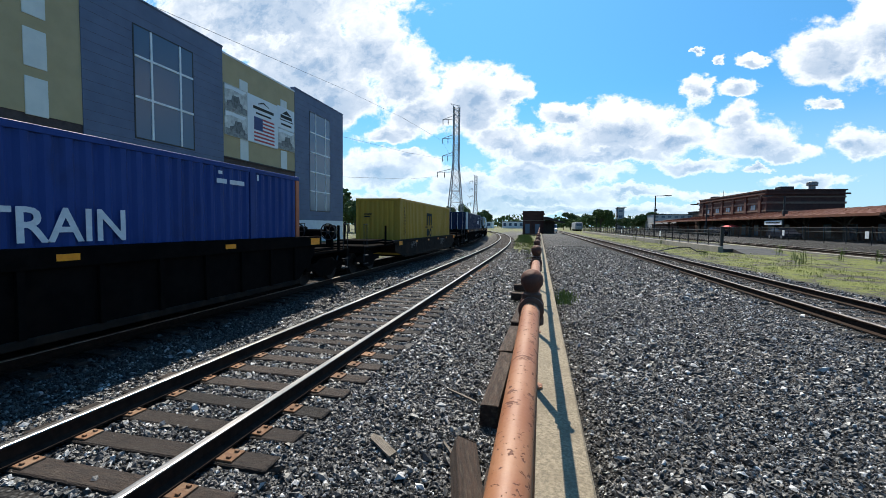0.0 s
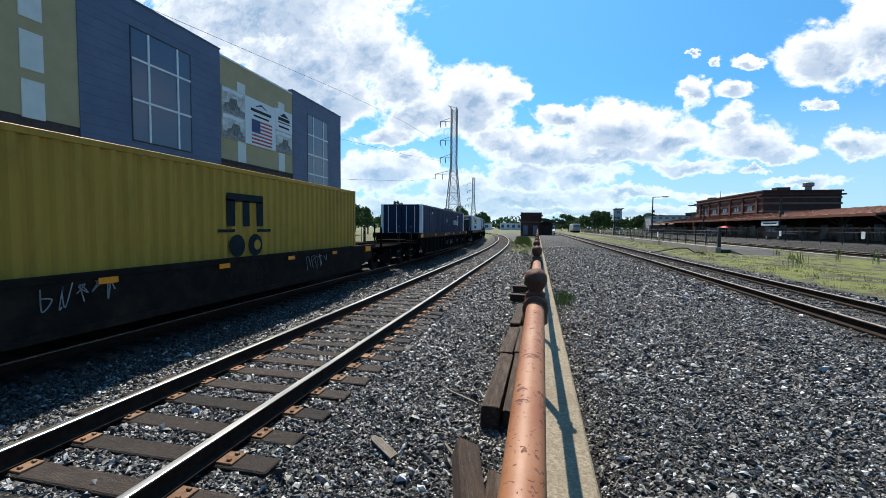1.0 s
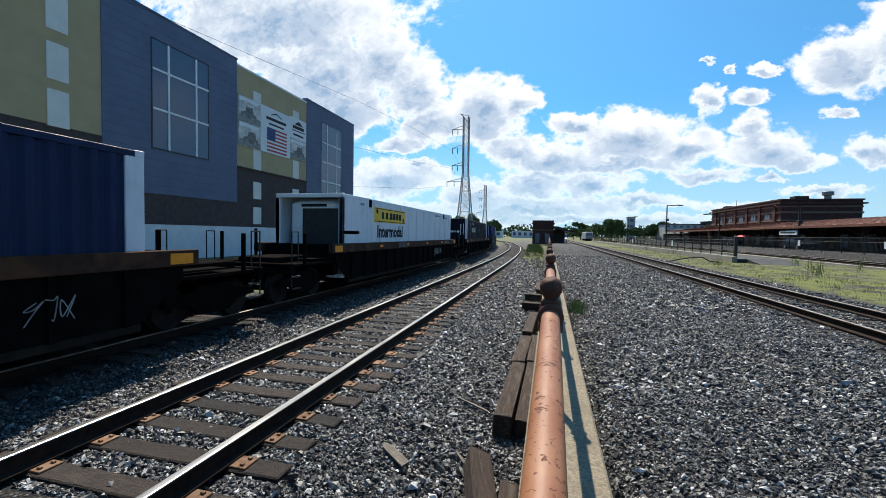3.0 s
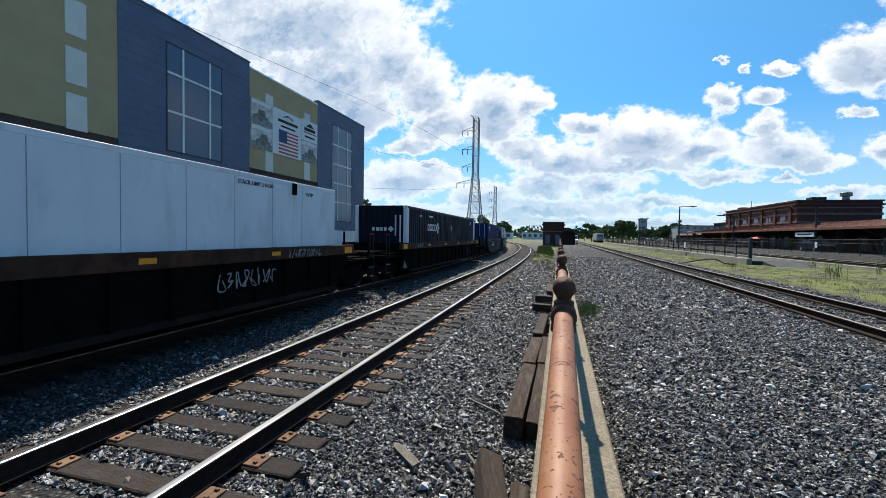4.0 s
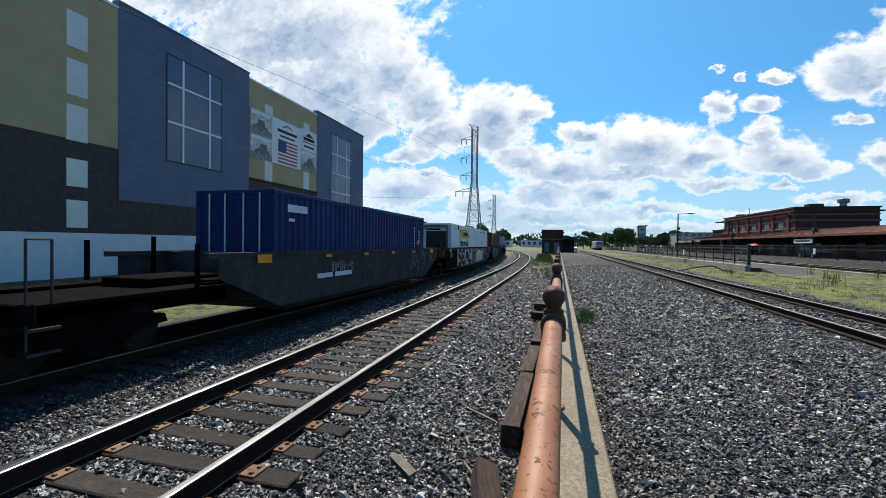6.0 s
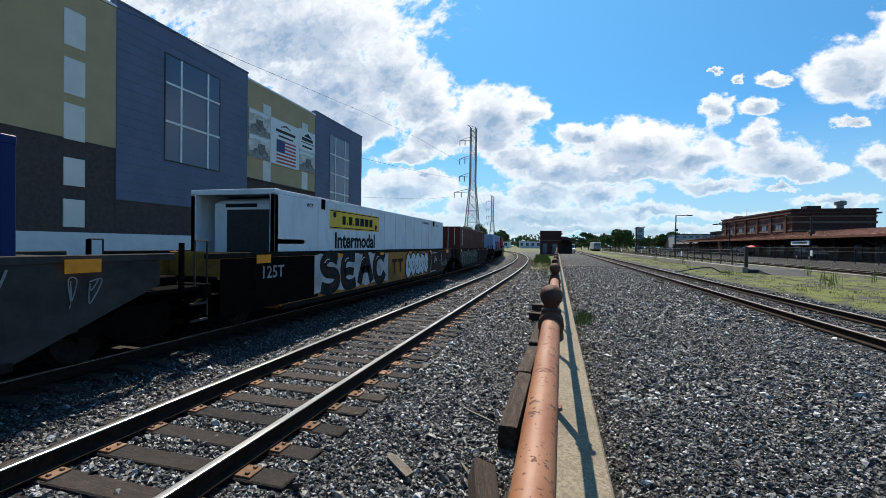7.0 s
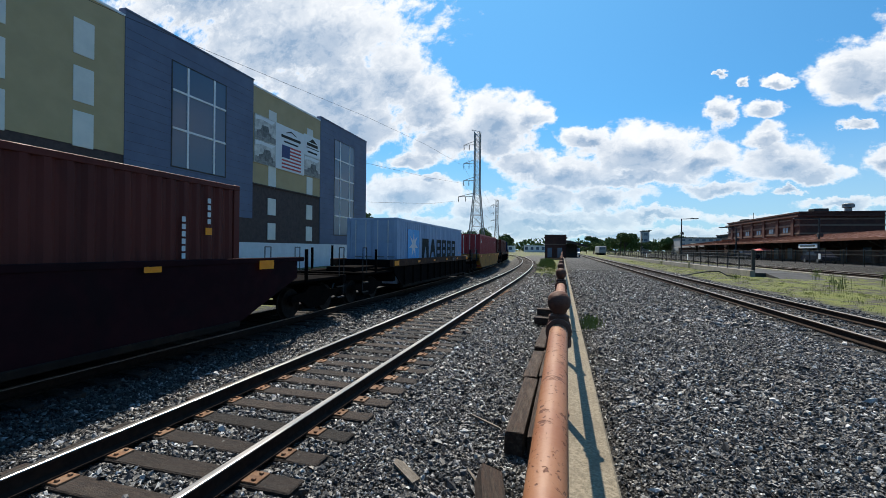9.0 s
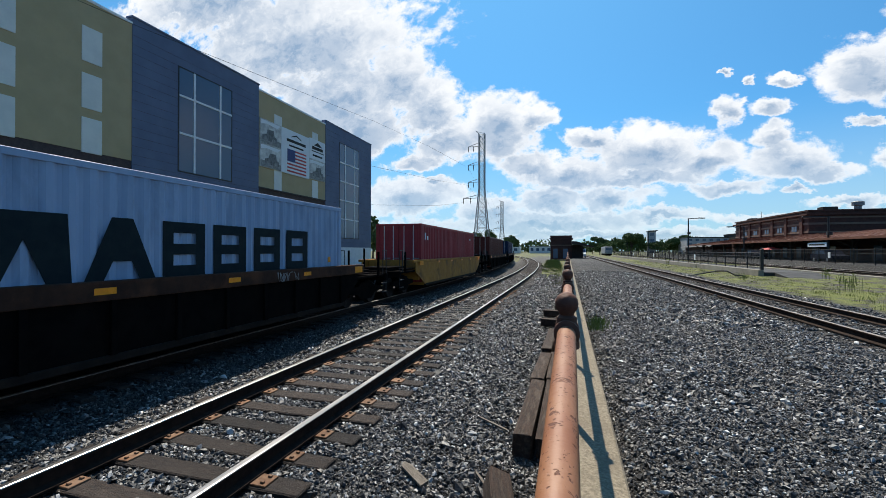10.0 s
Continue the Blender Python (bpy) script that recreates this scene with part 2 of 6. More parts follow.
def pipe_material():
    """Old orange paint with dark rust chips and paler bleached streaks."""
    mt = bpy.data.materials.new("peeling_orange_pipe_paint")
    mt.use_nodes = True
    n = Nodes(mt.node_tree)
    bsdf = mt.node_tree.nodes["Principled BSDF"]
    co = n.node("ShaderNodeTexCoord").outputs["Object"]
    col = n.mix(n.smooth(n.noise(co, 7.0, 6.0, 0.65), 0.35, 0.65), (0.232, 0.084, 0.032), (0.278, 0.122, 0.055))
    worn = n.m("MULTIPLY_ADD", n.noise(co, 6.0, 3.0, 0.6), 0.30, -0.15)
    chips = n.smooth(n.m("ADD", n.noise(co, 62.0, 4.0, 0.6, 0.5), worn), 0.60, 0.635)
    patches = n.smooth(n.m("ADD", n.noise(co, 19.0, 5.0, 0.62, 0.8), worn), 0.625, 0.66)
    flaw = n.m("MAXIMUM", chips, patches)
    col = n.mix(n.m("MULTIPLY", flaw, 0.92), col, n.mix(n.noise(co, 90.0, 2.0), (0.058, 0.019, 0.012), (0.151, 0.052, 0.026)))
    n.put(bsdf.inputs["Base Color"], col)
    n.put(bsdf.inputs["Roughness"], n.m("MULTIPLY_ADD", flaw, 0.25, 0.55))
    b = n.node("ShaderNodeBump")
    b.inputs["Strength"].default_value, b.inputs["Distance"].default_value = 0.7, 0.004
    n.put(b.inputs["Height"], n.m("SUBTRACT", n.m("MULTIPLY", n.noise(co, 40.0, 4.0), 0.4), flaw))
    n.put(bsdf.inputs["Normal"], b.outputs[0])
    return mt


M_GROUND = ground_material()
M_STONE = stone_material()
M_RAIL = surf("brown_rail_steel", (0.03, 0.017, 0.012), (0.015, 0.0095, 0.0075), 12, 0.8, 0.0, 0.3, 60, spec=0.1)
M_HEAD = surf("polished_rail_head", (0.42, 0.40, 0.38), (0.30, 0.285, 0.27), 8, 0.36, 1.0, 0.05, 60, stretch=(1, 0.05, 1))
M_DULLHEAD = surf("dull_rail_head", (0.30, 0.25, 0.21), (0.20, 0.16, 0.13), 8, 0.45, 0.7, 0.05, 60)
M_TIE = surf("creosoted_timber", (0.021, 0.016, 0.013), (0.053, 0.035, 0.026), 6, 0.85, 0, 0.8, 30, (0.064, 0.049, 0.039), 2.0, 0.5, 0.7, (1, 7, 7), depth=0.02)
M_PLATE = surf("rusty_tie_plate", (0.244, 0.116, 0.052), (0.151, 0.075, 0.041), 14, 0.75, 0.2, 0.4, 50, (0.29, 0.197, 0.128), 6, 0.7, 0.45)
M_OLDWOOD = surf("weathered_timber", (0.058, 0.032, 0.021), (0.023, 0.014, 0.01), 5, 0.85, 0, 0.8, 26, (0.128, 0.099, 0.075), 2.2, 0.6, 0.3, (8, 1, 8), depth=0.02)
M_CHIP = surf("splintered_wood", (0.174, 0.151, 0.122), (0.093, 0.075, 0.058), 8, 0.85, 0, 0.6, 40, stretch=(9, 1, 9))
M_PIPE = pipe_material()
M_PIPEDARK = surf("rusty_brown_fitting", (0.128, 0.049, 0.029), (0.07, 0.029, 0.019), 9, 0.7, 0.1, 0.5, 40, (0.209, 0.093, 0.046), 7, 0.6)
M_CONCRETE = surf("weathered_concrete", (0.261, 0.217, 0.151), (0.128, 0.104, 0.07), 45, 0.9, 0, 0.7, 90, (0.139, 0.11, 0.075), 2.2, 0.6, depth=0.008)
M_CONCRETE2 = surf("pale_concrete", (0.302, 0.278, 0.238), (0.244, 0.226, 0.191), 2, 0.9, 0, 0.3, 30, (0.162, 0.145, 0.116), 0.5, 0.5)
M_OLIVE = surf("olive_wall_panel", (0.4230, 0.3240, 0.1800), (0.3780, 0.2925, 0.1620), 0.6, 0.75, 0, 0.15, 8)
M_NAVY = surf("slate_blue_wall_panel", (0.1105, 0.1360, 0.2125), (0.0935, 0.1173, 0.1870), 0.5, 0.7, 0, 0.15, 8)
M_BROWN = surf("dark_brown_brick", (0.075, 0.052, 0.05), (0.05, 0.037, 0.037), 3, 0.85, 0, 0.4, 9, depth=0.02)
M_WHITEWALL = surf("pale_block_wall", (0.68, 0.69, 0.71), (0.6, 0.61, 0.63), 1.2, 0.85, 0, 0.2, 14)
M_PALEPANEL = surf("pale_grey_panel", (0.68, 0.67, 0.63), (0.6, 0.6, 0.57), 0.8, 0.7, 0, 0.05, 10)
M_PALEGREY = surf("pale_grey_render", (0.36, 0.37, 0.39), (0.30, 0.31, 0.33), 1, 0.85, 0, 0.1, 10)
M_FRAME = surf("white_window_frame", (0.72, 0.73, 0.75), (0.64, 0.65, 0.67), 2, 0.5, 0, 0.03, 20)
M_GLASS = glass_material("dark_window_glass")
M_BANNER = surf("grey_photo_banner", (0.58, 0.56, 0.53), (0.36, 0.35, 0.33), 2.2, 0.7, 0, 0, 9, (0.70, 0.68, 0.64), 0.9, 0.8)
M_PHOTOMID = surf("mid_grey_print", (0.30, 0.29, 0.27), (0.17, 0.165, 0.155), 4, 0.7, 0, 0, 9)
M_PHOTODARK = surf("dark_grey_print", (0.09, 0.088, 0.085), (0.20, 0.195, 0.19), 5, 0.7, 0, 0, 9)
M_BANNERW = surf("white_banner", (0.72, 0.73, 0.74), (0.66, 0.67, 0.69), 0.6, 0.7, 0, 0.05, 6)
M_RED = surf("red_paint", (0.45, 0.05, 0.05), (0.38, 0.04, 0.045), 2, 0.6, 0, 0.05, 20)
M_BLUE = surf("flag_blue", (0.03, 0.05, 0.16), (0.025, 0.04, 0.13), 2, 0.6, 0, 0.05, 20)
M_STEEL = surf("galvanised_lattice_steel", (0.24, 0.25, 0.26), (0.16, 0.165, 0.17), 1, 0.6, 0.4, 0, 9)
M_BLACK = surf("black_painted_metal", (0.022, 0.022, 0.024), (0.035, 0.033, 0.032), 4, 0.6, 0.2, 0.1, 30)
M_STBRICK = surf("red_station_brick", (0.0930, 0.0384, 0.0285), (0.0620, 0.0285, 0.0236), 1.5, 0.9, 0, 0.3, 12, vary=0.15)
M_STONEBAND = surf("stone_band", (0.1800, 0.1200, 0.0900), (0.1425, 0.0975, 0.0750), 1, 0.85, 0, 0.1, 10)
M_CANOPY = surf("rust_red_metal_roof", (0.209, 0.078, 0.041), (0.157, 0.058, 0.032), 0.6, 0.7, 0.1, 0.1, 5)
M_DARKWOOD = surf("dark_canopy_timber", (0.04, 0.03, 0.026), (0.06, 0.045, 0.038), 2, 0.8, 0, 0.1, 9)
M_LEAF = surf("tree_leaves", (0.048, 0.092, 0.024), (0.104, 0.152, 0.044), 3, 0.8, 0, 0, 9, vary=0.3)
M_WEED = surf("weed_leaves", (0.104, 0.16, 0.032), (0.2, 0.232, 0.064), 6, 0.8, 0, 0, 9, vary=0.3)
M_BARK = surf("tree_bark", (0.09, 0.07, 0.05), (0.05, 0.04, 0.03), 6, 0.9, 0, 0.3, 20)
M_TYRE = surf("black_rubber", (0.02, 0.02, 0.02), (0.03, 0.03, 0.03), 5, 0.8, 0, 0, 9)
# Darker than grimy steel is: underframe shade is put into this colour too.
M_CARSTEEL = surf("grimy_shaded_car_steel", (0.004, 0.0036, 0.0036), (0.008, 0.0065, 0.006), 2.5, 0.95, 0.0, 0.2, 18, (0.013, 0.008, 0.006), 1.1, 0.4, spec=0.02)
M_CARBROWN = surf("rusty_brown_car_paint", (0.062, 0.029, 0.018), (0.036, 0.019, 0.014), 3, 0.75, 0.0, 0.2, 18, (0.12, 0.05, 0.025), 1.2, 0.6, spec=0.1)
M_CARGREY = surf("dusty_grey_car_paint", (0.0638, 0.0606, 0.0561), (0.0446, 0.0421, 0.0395), 2.5, 0.8, 0, 0.15, 18, (0.0224, 0.0191, 0.0172), 0.9, 0.6, spec=0.05)
M_CARDARK = surf("dark_brown_grimy_paint", (0.0210, 0.0156, 0.0126), (0.0132, 0.0108, 0.0096), 2.5, 0.8, 0, 0.2, 18, (0.0420, 0.0270, 0.0180), 1.4, 0.6, spec=0.05)
M_CARYELLOW = surf("faded_yellow_car_paint", (0.42, 0.185, 0.03), (0.33, 0.14, 0.026), 2, 0.7, 0, 0.15, 18, (0.07, 0.042, 0.026), 0.9, 0.7, spec=0.2)
M_CARMAROON = surf("maroon_car_paint", (0.0245, 0.0077, 0.0098), (0.0168, 0.0063, 0.0084), 2, 0.8, 0, 0.15, 18, (0.0098, 0.0070, 0.0084), 0.9, 0.6, spec=0.05)
M_REFLECT = surf("amber_reflector", (0.92, 0.31, 0.01), (0.82, 0.26, 0.01), 9, 0.35, 0, 0, 9)
M_WHITEP = surf("white_paint_mark", (0.70, 0.71, 0.72), (0.58, 0.59, 0.60), 7, 0.6, 0, 0, 9)
M_SPRAY = surf("pale_spray_paint", (0.33, 0.33, 0.34), (0.15, 0.15, 0.155), 4, 0.7, 0, 0, 9)
M_SPRAYPALE = surf("chalky_spray_paint", (0.55, 0.54, 0.54), (0.34, 0.33, 0.33), 1.6, 0.7, 0, 0, 9, (0.2, 0.12, 0.07), 1.1, 0.4)
M_SPRAYD = surf("dark_spray_paint", (0.02, 0.02, 0.022), (0.03, 0.03, 0.03), 4, 0.7, 0, 0, 9, spec=0.04)
M_SPRAYG = surf("green_spray_paint", (0.0484, 0.0880, 0.0616), (0.0264, 0.0484, 0.0396), 3, 0.7, 0, 0, 9, spec=0.04)
M_INK = surf("dark_lettering", (0.012, 0.02, 0.025), (0.018, 0.028, 0.03), 4, 0.6, 0, 0, 9, spec=0.04)
M_ORANGE = surf("orange_red_paint", (0.52, 0.13, 0.045), (0.44, 0.11, 0.04), 3, 0.5, 0, 0.05, 20)
M_SLAB = surf("grey_platform_asphalt", (0.0558, 0.0558, 0.0558), (0.0420, 0.0420, 0.0420), 1, 0.9, 0, 0.2, 20)
M_PANEL = surf("bright_yellow_panel", (0.80, 0.50, 0.015), (0.72, 0.45, 0.015), 2, 0.5, 0, 0, 9)
M_WHEEL = surf("worn_wheel_steel", (0.02, 0.016, 0.014), (0.009, 0.0075, 0.007), 6, 0.7, 0.0, 0.1, 20, spec=0.15)


def box_paint(name, a, b, stain, rough=0.5):
    return surf(name, a, b, 1.3, rough, 0.0, 0.08, 14, stain, 1.6, 0.45, 0.0, (1, 1, 0.35), spec=0.12)


M_C = {
    "blue": box_paint("blue_container_paint", (0.018, 0.045, 0.18), (0.025, 0.056, 0.205), (0.02, 0.03, 0.09)),
    "yellow": box_paint("ochre_container_paint", (0.46, 0.265, 0.04), (0.40, 0.23, 0.037), (0.24, 0.13, 0.03)),
    "navy": box_paint("navy_container_paint", (0.012, 0.022, 0.062), (0.016, 0.028, 0.075), (0.008, 0.012, 0.032)),
    "deep": box_paint("deep_blue_container_paint", (0.010, 0.024, 0.10), (0.014, 0.030, 0.12), (0.008, 0.014, 0.05)),
    "ink": box_paint("ink_blue_container_paint", (0.0035, 0.006, 0.017), (0.005, 0.008, 0.022), (0.002, 0.003, 0.008)),
    "white": box_paint("white_container_paint", (0.72, 0.74, 0.76), (0.66, 0.68, 0.70), (0.48, 0.47, 0.45)),
    "brown": box_paint("red_brown_container_paint", (0.115, 0.028, 0.022), (0.09, 0.023, 0.019), (0.05, 0.016, 0.015)),
    "lightblue": box_paint("light_grey_blue_container_paint", (0.32, 0.41, 0.56), (0.27, 0.36, 0.51), (0.18, 0.24, 0.33)),
    "red": box_paint("dull_red_container_paint", (0.34, 0.045, 0.05), (0.28, 0.038, 0.043), (0.16, 0.03, 0.035)),
    "grey": box_paint("grey_container_paint", (0.30, 0.31, 0.33), (0.25, 0.26, 0.28), (0.16, 0.16, 0.17)),
}


# ---- mesh building ----
class MB:
    """Gathers vertices and faces for one mesh."""

    def __init__(self):
        self.v, self.f = [], []

    def add(self, vs, fs):
        o = len(self.v)
        self.v += [tuple(p) for p in vs]
        self.f += [tuple(i + o for i in f) for f in fs]
        return self

    def box(self, x0, x1, y0, y1, z0, z1, bev=0.0):
        if bev <= 0:
            vs = [(x, y, z) for x in (x0, x1) for y in (y0, y1) for z in (z0, z1)]
            return self.add(vs, [(0, 1, 3, 2), (4, 6, 7, 5), (0, 4, 5, 1), (2, 3, 7, 6), (0, 2, 6, 4), (1, 5, 7, 3)])
        ring = []
        for (z, i) in ((z0, bev), (z0 + bev, 0), (z1 - bev, 0), (z1, bev)):
            c = bev
            a, b, d, e = x0 + i, x1 - i, y0 + i, y1 - i
            ring.append([(a + c, d, z), (b - c, d, z), (b, d + c, z), (b, e - c, z), (b - c, e, z), (a + c, e, z), (a, e - c, z), (a, d + c, z)])
        vs = [p for r in ring for p in r]
        fs = [tuple(range(7, -1, -1)), tuple(range(24, 32))]
        for k in range(3):
            for j in range(8):
                fs.append((k * 8 + j, k * 8 + (j + 1) % 8, k * 8 + 8 + (j + 1) % 8, k * 8 + 8 + j))
        return self.add(vs, fs)

    def tube(self, p0, p1, r0, r1=None, n=10, caps=True):
        p0, p1 = Vector(p0), Vector(p1)
        r1 = r0 if r1 is None else r1
        q = (p1 - p0).to_track_quat("Z", "Y")
        vs = []
        for p, r in ((p0, r0), (p1, r1)):
            for k in range(n):
                a = 2 * math.pi * k / n
                vs.append(p + q @ Vector((r * math.cos(a), r * math.sin(a), 0)))
        fs = [(k, (k + 1) % n, n + (k + 1) % n, n + k) for k in range(n)]
        if caps:
            fs += [tuple(range(n - 1, -1, -1)), tuple(range(n, 2 * n))]
        return self.add(vs, fs)

    def lathe(self, prof, n=16, axis="z", at=(0, 0, 0)):
        vs, fs = [], []
        for r, h in prof:
            for k in range(n):
                a = 2 * math.pi * k / n
                c, s = r * math.cos(a), r * math.sin(a)
                p = (c, s, h) if axis == "z" else ((h, c, s) if axis == "x" else (s, h, c))
                vs.append((p[0] + at[0], p[1] + at[1], p[2] + at[2]))
        for j in range(len(prof) - 1):
            for k in range(n):
                fs.append((j * n + k, j * n + (k + 1) % n, (j + 1) * n + (k + 1) % n, (j + 1) * n + k))
        fs += [tuple(range(n - 1, -1, -1)), tuple(range((len(prof) - 1) * n, len(prof) * n))]
        return self.add(vs, fs)

    def sweep(self, prof, path):
        """A closed profile (x, z) carried along path rows (x, y, z, heading)."""
        n, vs, fs = len(prof), [], []
        for x, y, z, h in path:
            c, s = math.cos(h), math.sin(h)
            vs += [(x + px * c, y + px * s, z + pz) for px, pz in prof]
        for j in range(len(path) - 1):
            for k in range(n):
                fs.append((j * n + k, (j + 1) * n + k, (j + 1) * n + (k + 1) % n, j * n + (k + 1) % n))
        fs += [tuple(range(n)), tuple(range(len(vs) - 1, len(vs) - n - 1, -1))]
        return self.add(vs, fs)

    def prism(self, poly, axis, a, b):
        """A flat polygon given in the two other axes, thickened along axis from a to b."""
        n = len(poly)

        def at(p, q):
            return {"x": (q, p[0], p[1]), "y": (p[0], q, p[1]), "z": (p[0], p[1], q)}[axis]
        vs = [at(p, a) for p in poly] + [at(p, b) for p in poly]
        fs = [tuple(range(n)), tuple(range(2 * n - 1, n - 1, -1))] + [(k, n + k, n + (k + 1) % n, (k + 1) % n) for k in range(n)]
        return self.add(vs, fs)

    def mesh(self, name, mat, smooth=False):
        me = bpy.data.meshes.new(name)
        me.from_pydata(self.v, [], self.f)
        bm = bmesh.new()
        bm.from_mesh(me)
        bmesh.ops.recalc_face_normals(bm, faces=bm.faces)
        bm.to_mesh(me)
        bm.free()
        if smooth:
            me.polygons.foreach_set("use_smooth", [True] * len(me.polygons))
            me.set_sharp_from_angle(angle=radians(40))
        me.materials.append(mat)
        return me


def part(name, mb, mat, parent=None, label="", smooth=False, at=None):
    ob = new(name, mb.mesh(name, mat, smooth) if isinstance(mb, MB) else mb)
    if parent is not None:
        ob.parent = parent
    if label:
        ob["label"] = label
    if at is not None:
        ob.matrix_basis = at
    return ob


def thing(name, label, category, group="", kind="", at=None):
    ob = new(name)
    ob.empty_display_size = 0.2
    if at is not None:
        ob.matrix_basis = at
    return tagged(ob, label, category, group, kind)


def text_mesh(words, size, mat, thick=0.002, bold=0.012):
    cu = bpy.data.curves.new("lettering", "FONT")
    cu.body, cu.size, cu.extrude, cu.resolution_u, cu.offset = words, size, thick, 3, bold
    cu.align_x, cu.align_y = "CENTER", "CENTER"
    tmp = bpy.data.objects.new("lettering", cu)
    scene.collection.objects.link(tmp)
    me = bpy.data.meshes.new_from_object(tmp.evaluated_get(bpy.context.evaluated_depsgraph_get()))
    bpy.data.objects.remove(tmp)
    bpy.data.curves.remove(cu)
    me.materials.clear()
    me.materials.append(mat)
    return me


# ---- the lie of the tracks ----
BEND_Y, BEND_R, TRACK_X, TRAIN_X = 25.0, 500.0, -3.28, -8.0


def along(x0, s):
    """Place and heading at s metres along a line that starts at x0 beside the camera and bends left past BEND_Y."""
    if s <= BEND_Y:
        return x0, s, 0.0
    r = BEND_R + (x0 - TRACK_X)
    a = (s - BEND_Y) / r
    return TRACK_X - BEND_R + r * math.cos(a), BEND_Y + r * math.sin(a), a


def bend_off(y):
    if y <= BEND_Y:
        return 0.0
    d = min(y, 230.0) - BEND_Y
    return -(BEND_R - math.sqrt(BEND_R ** 2 - d ** 2))


# ---- ground ----
PROFILE = [(-900, 0.0), (-300, 0.0), (-80, 0.0), (-40, -0.1), (-27.5, -0.2), (-14, -0.3), (-11.2, -0.45), (-10.0, -0.22), (-9.3, -0.205), (-8, -0.2), (-6.9, -0.215), (-6.5, -0.32),
           (-6.0, -0.46), (-5.6, -0.47), (-5.2, -0.3), (-4.9, -0.14), (-4.7, -0.06), (-4.3, -0.035), (-3.28, -0.035), (-2.3, -0.035), (-1.9, -0.045), (-1.4, -0.09),
           (-0.9, -0.16), (-0.5, -0.2), (-0.03, -0.22), (0.2, -0.2), (0.5, -0.1), (0.58, -0.1), (0.592, 0.1), (0.8, 0.24), (1.15, 0.325), (3.0, 0.33), (4.6, 0.31), (5.0, 0.255), (6.4, 0.24), (7.8, 0.245), (8.6, 0.25),
           (10, 0.22), (12, 0.2), (13.5, 0.2), (17, 0.18), (21, 0.16), (25, 0.2), (26.4, 0.22), (26.8, 0.72), (30, 0.75), (45, 0.75), (100, 0.5), (300, 0.3), (900, 0.0)]


def ground_z(x):
    for (a, za), (b, zb) in zip(PROFILE, PROFILE[1:]):
        if a <= x <= b:
            return za + (zb - za) * (x - a) / (b - a)
    return 0.0


def build_ground():
    ys = [-40, -10, -4] + [k * 1.5 for k in range(0, 20)] + [30 + 6 * k for k in range(0, 36)] + [260, 320, 420, 600, 900, 1500, 2600]
    mb = MB()
    for y in ys:
        for x, z in PROFILE:
            off = bend_off(y)
            fade = 1.0 if -40 < x <= -1.4 else (0.6 if x == -0.9 else 0.25 if x == -0.5 else 0.0)
            mb.v.append((x + off * fade, y, z))
    n = len(PROFILE)
    for j in range(len(ys) - 1):
        for k in range(n - 1):
            mb.f.append((j * n + k, j * n + k + 1, (j + 1) * n + k + 1, (j + 1) * n + k))
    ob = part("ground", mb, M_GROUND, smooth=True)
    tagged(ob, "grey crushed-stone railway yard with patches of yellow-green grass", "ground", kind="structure")


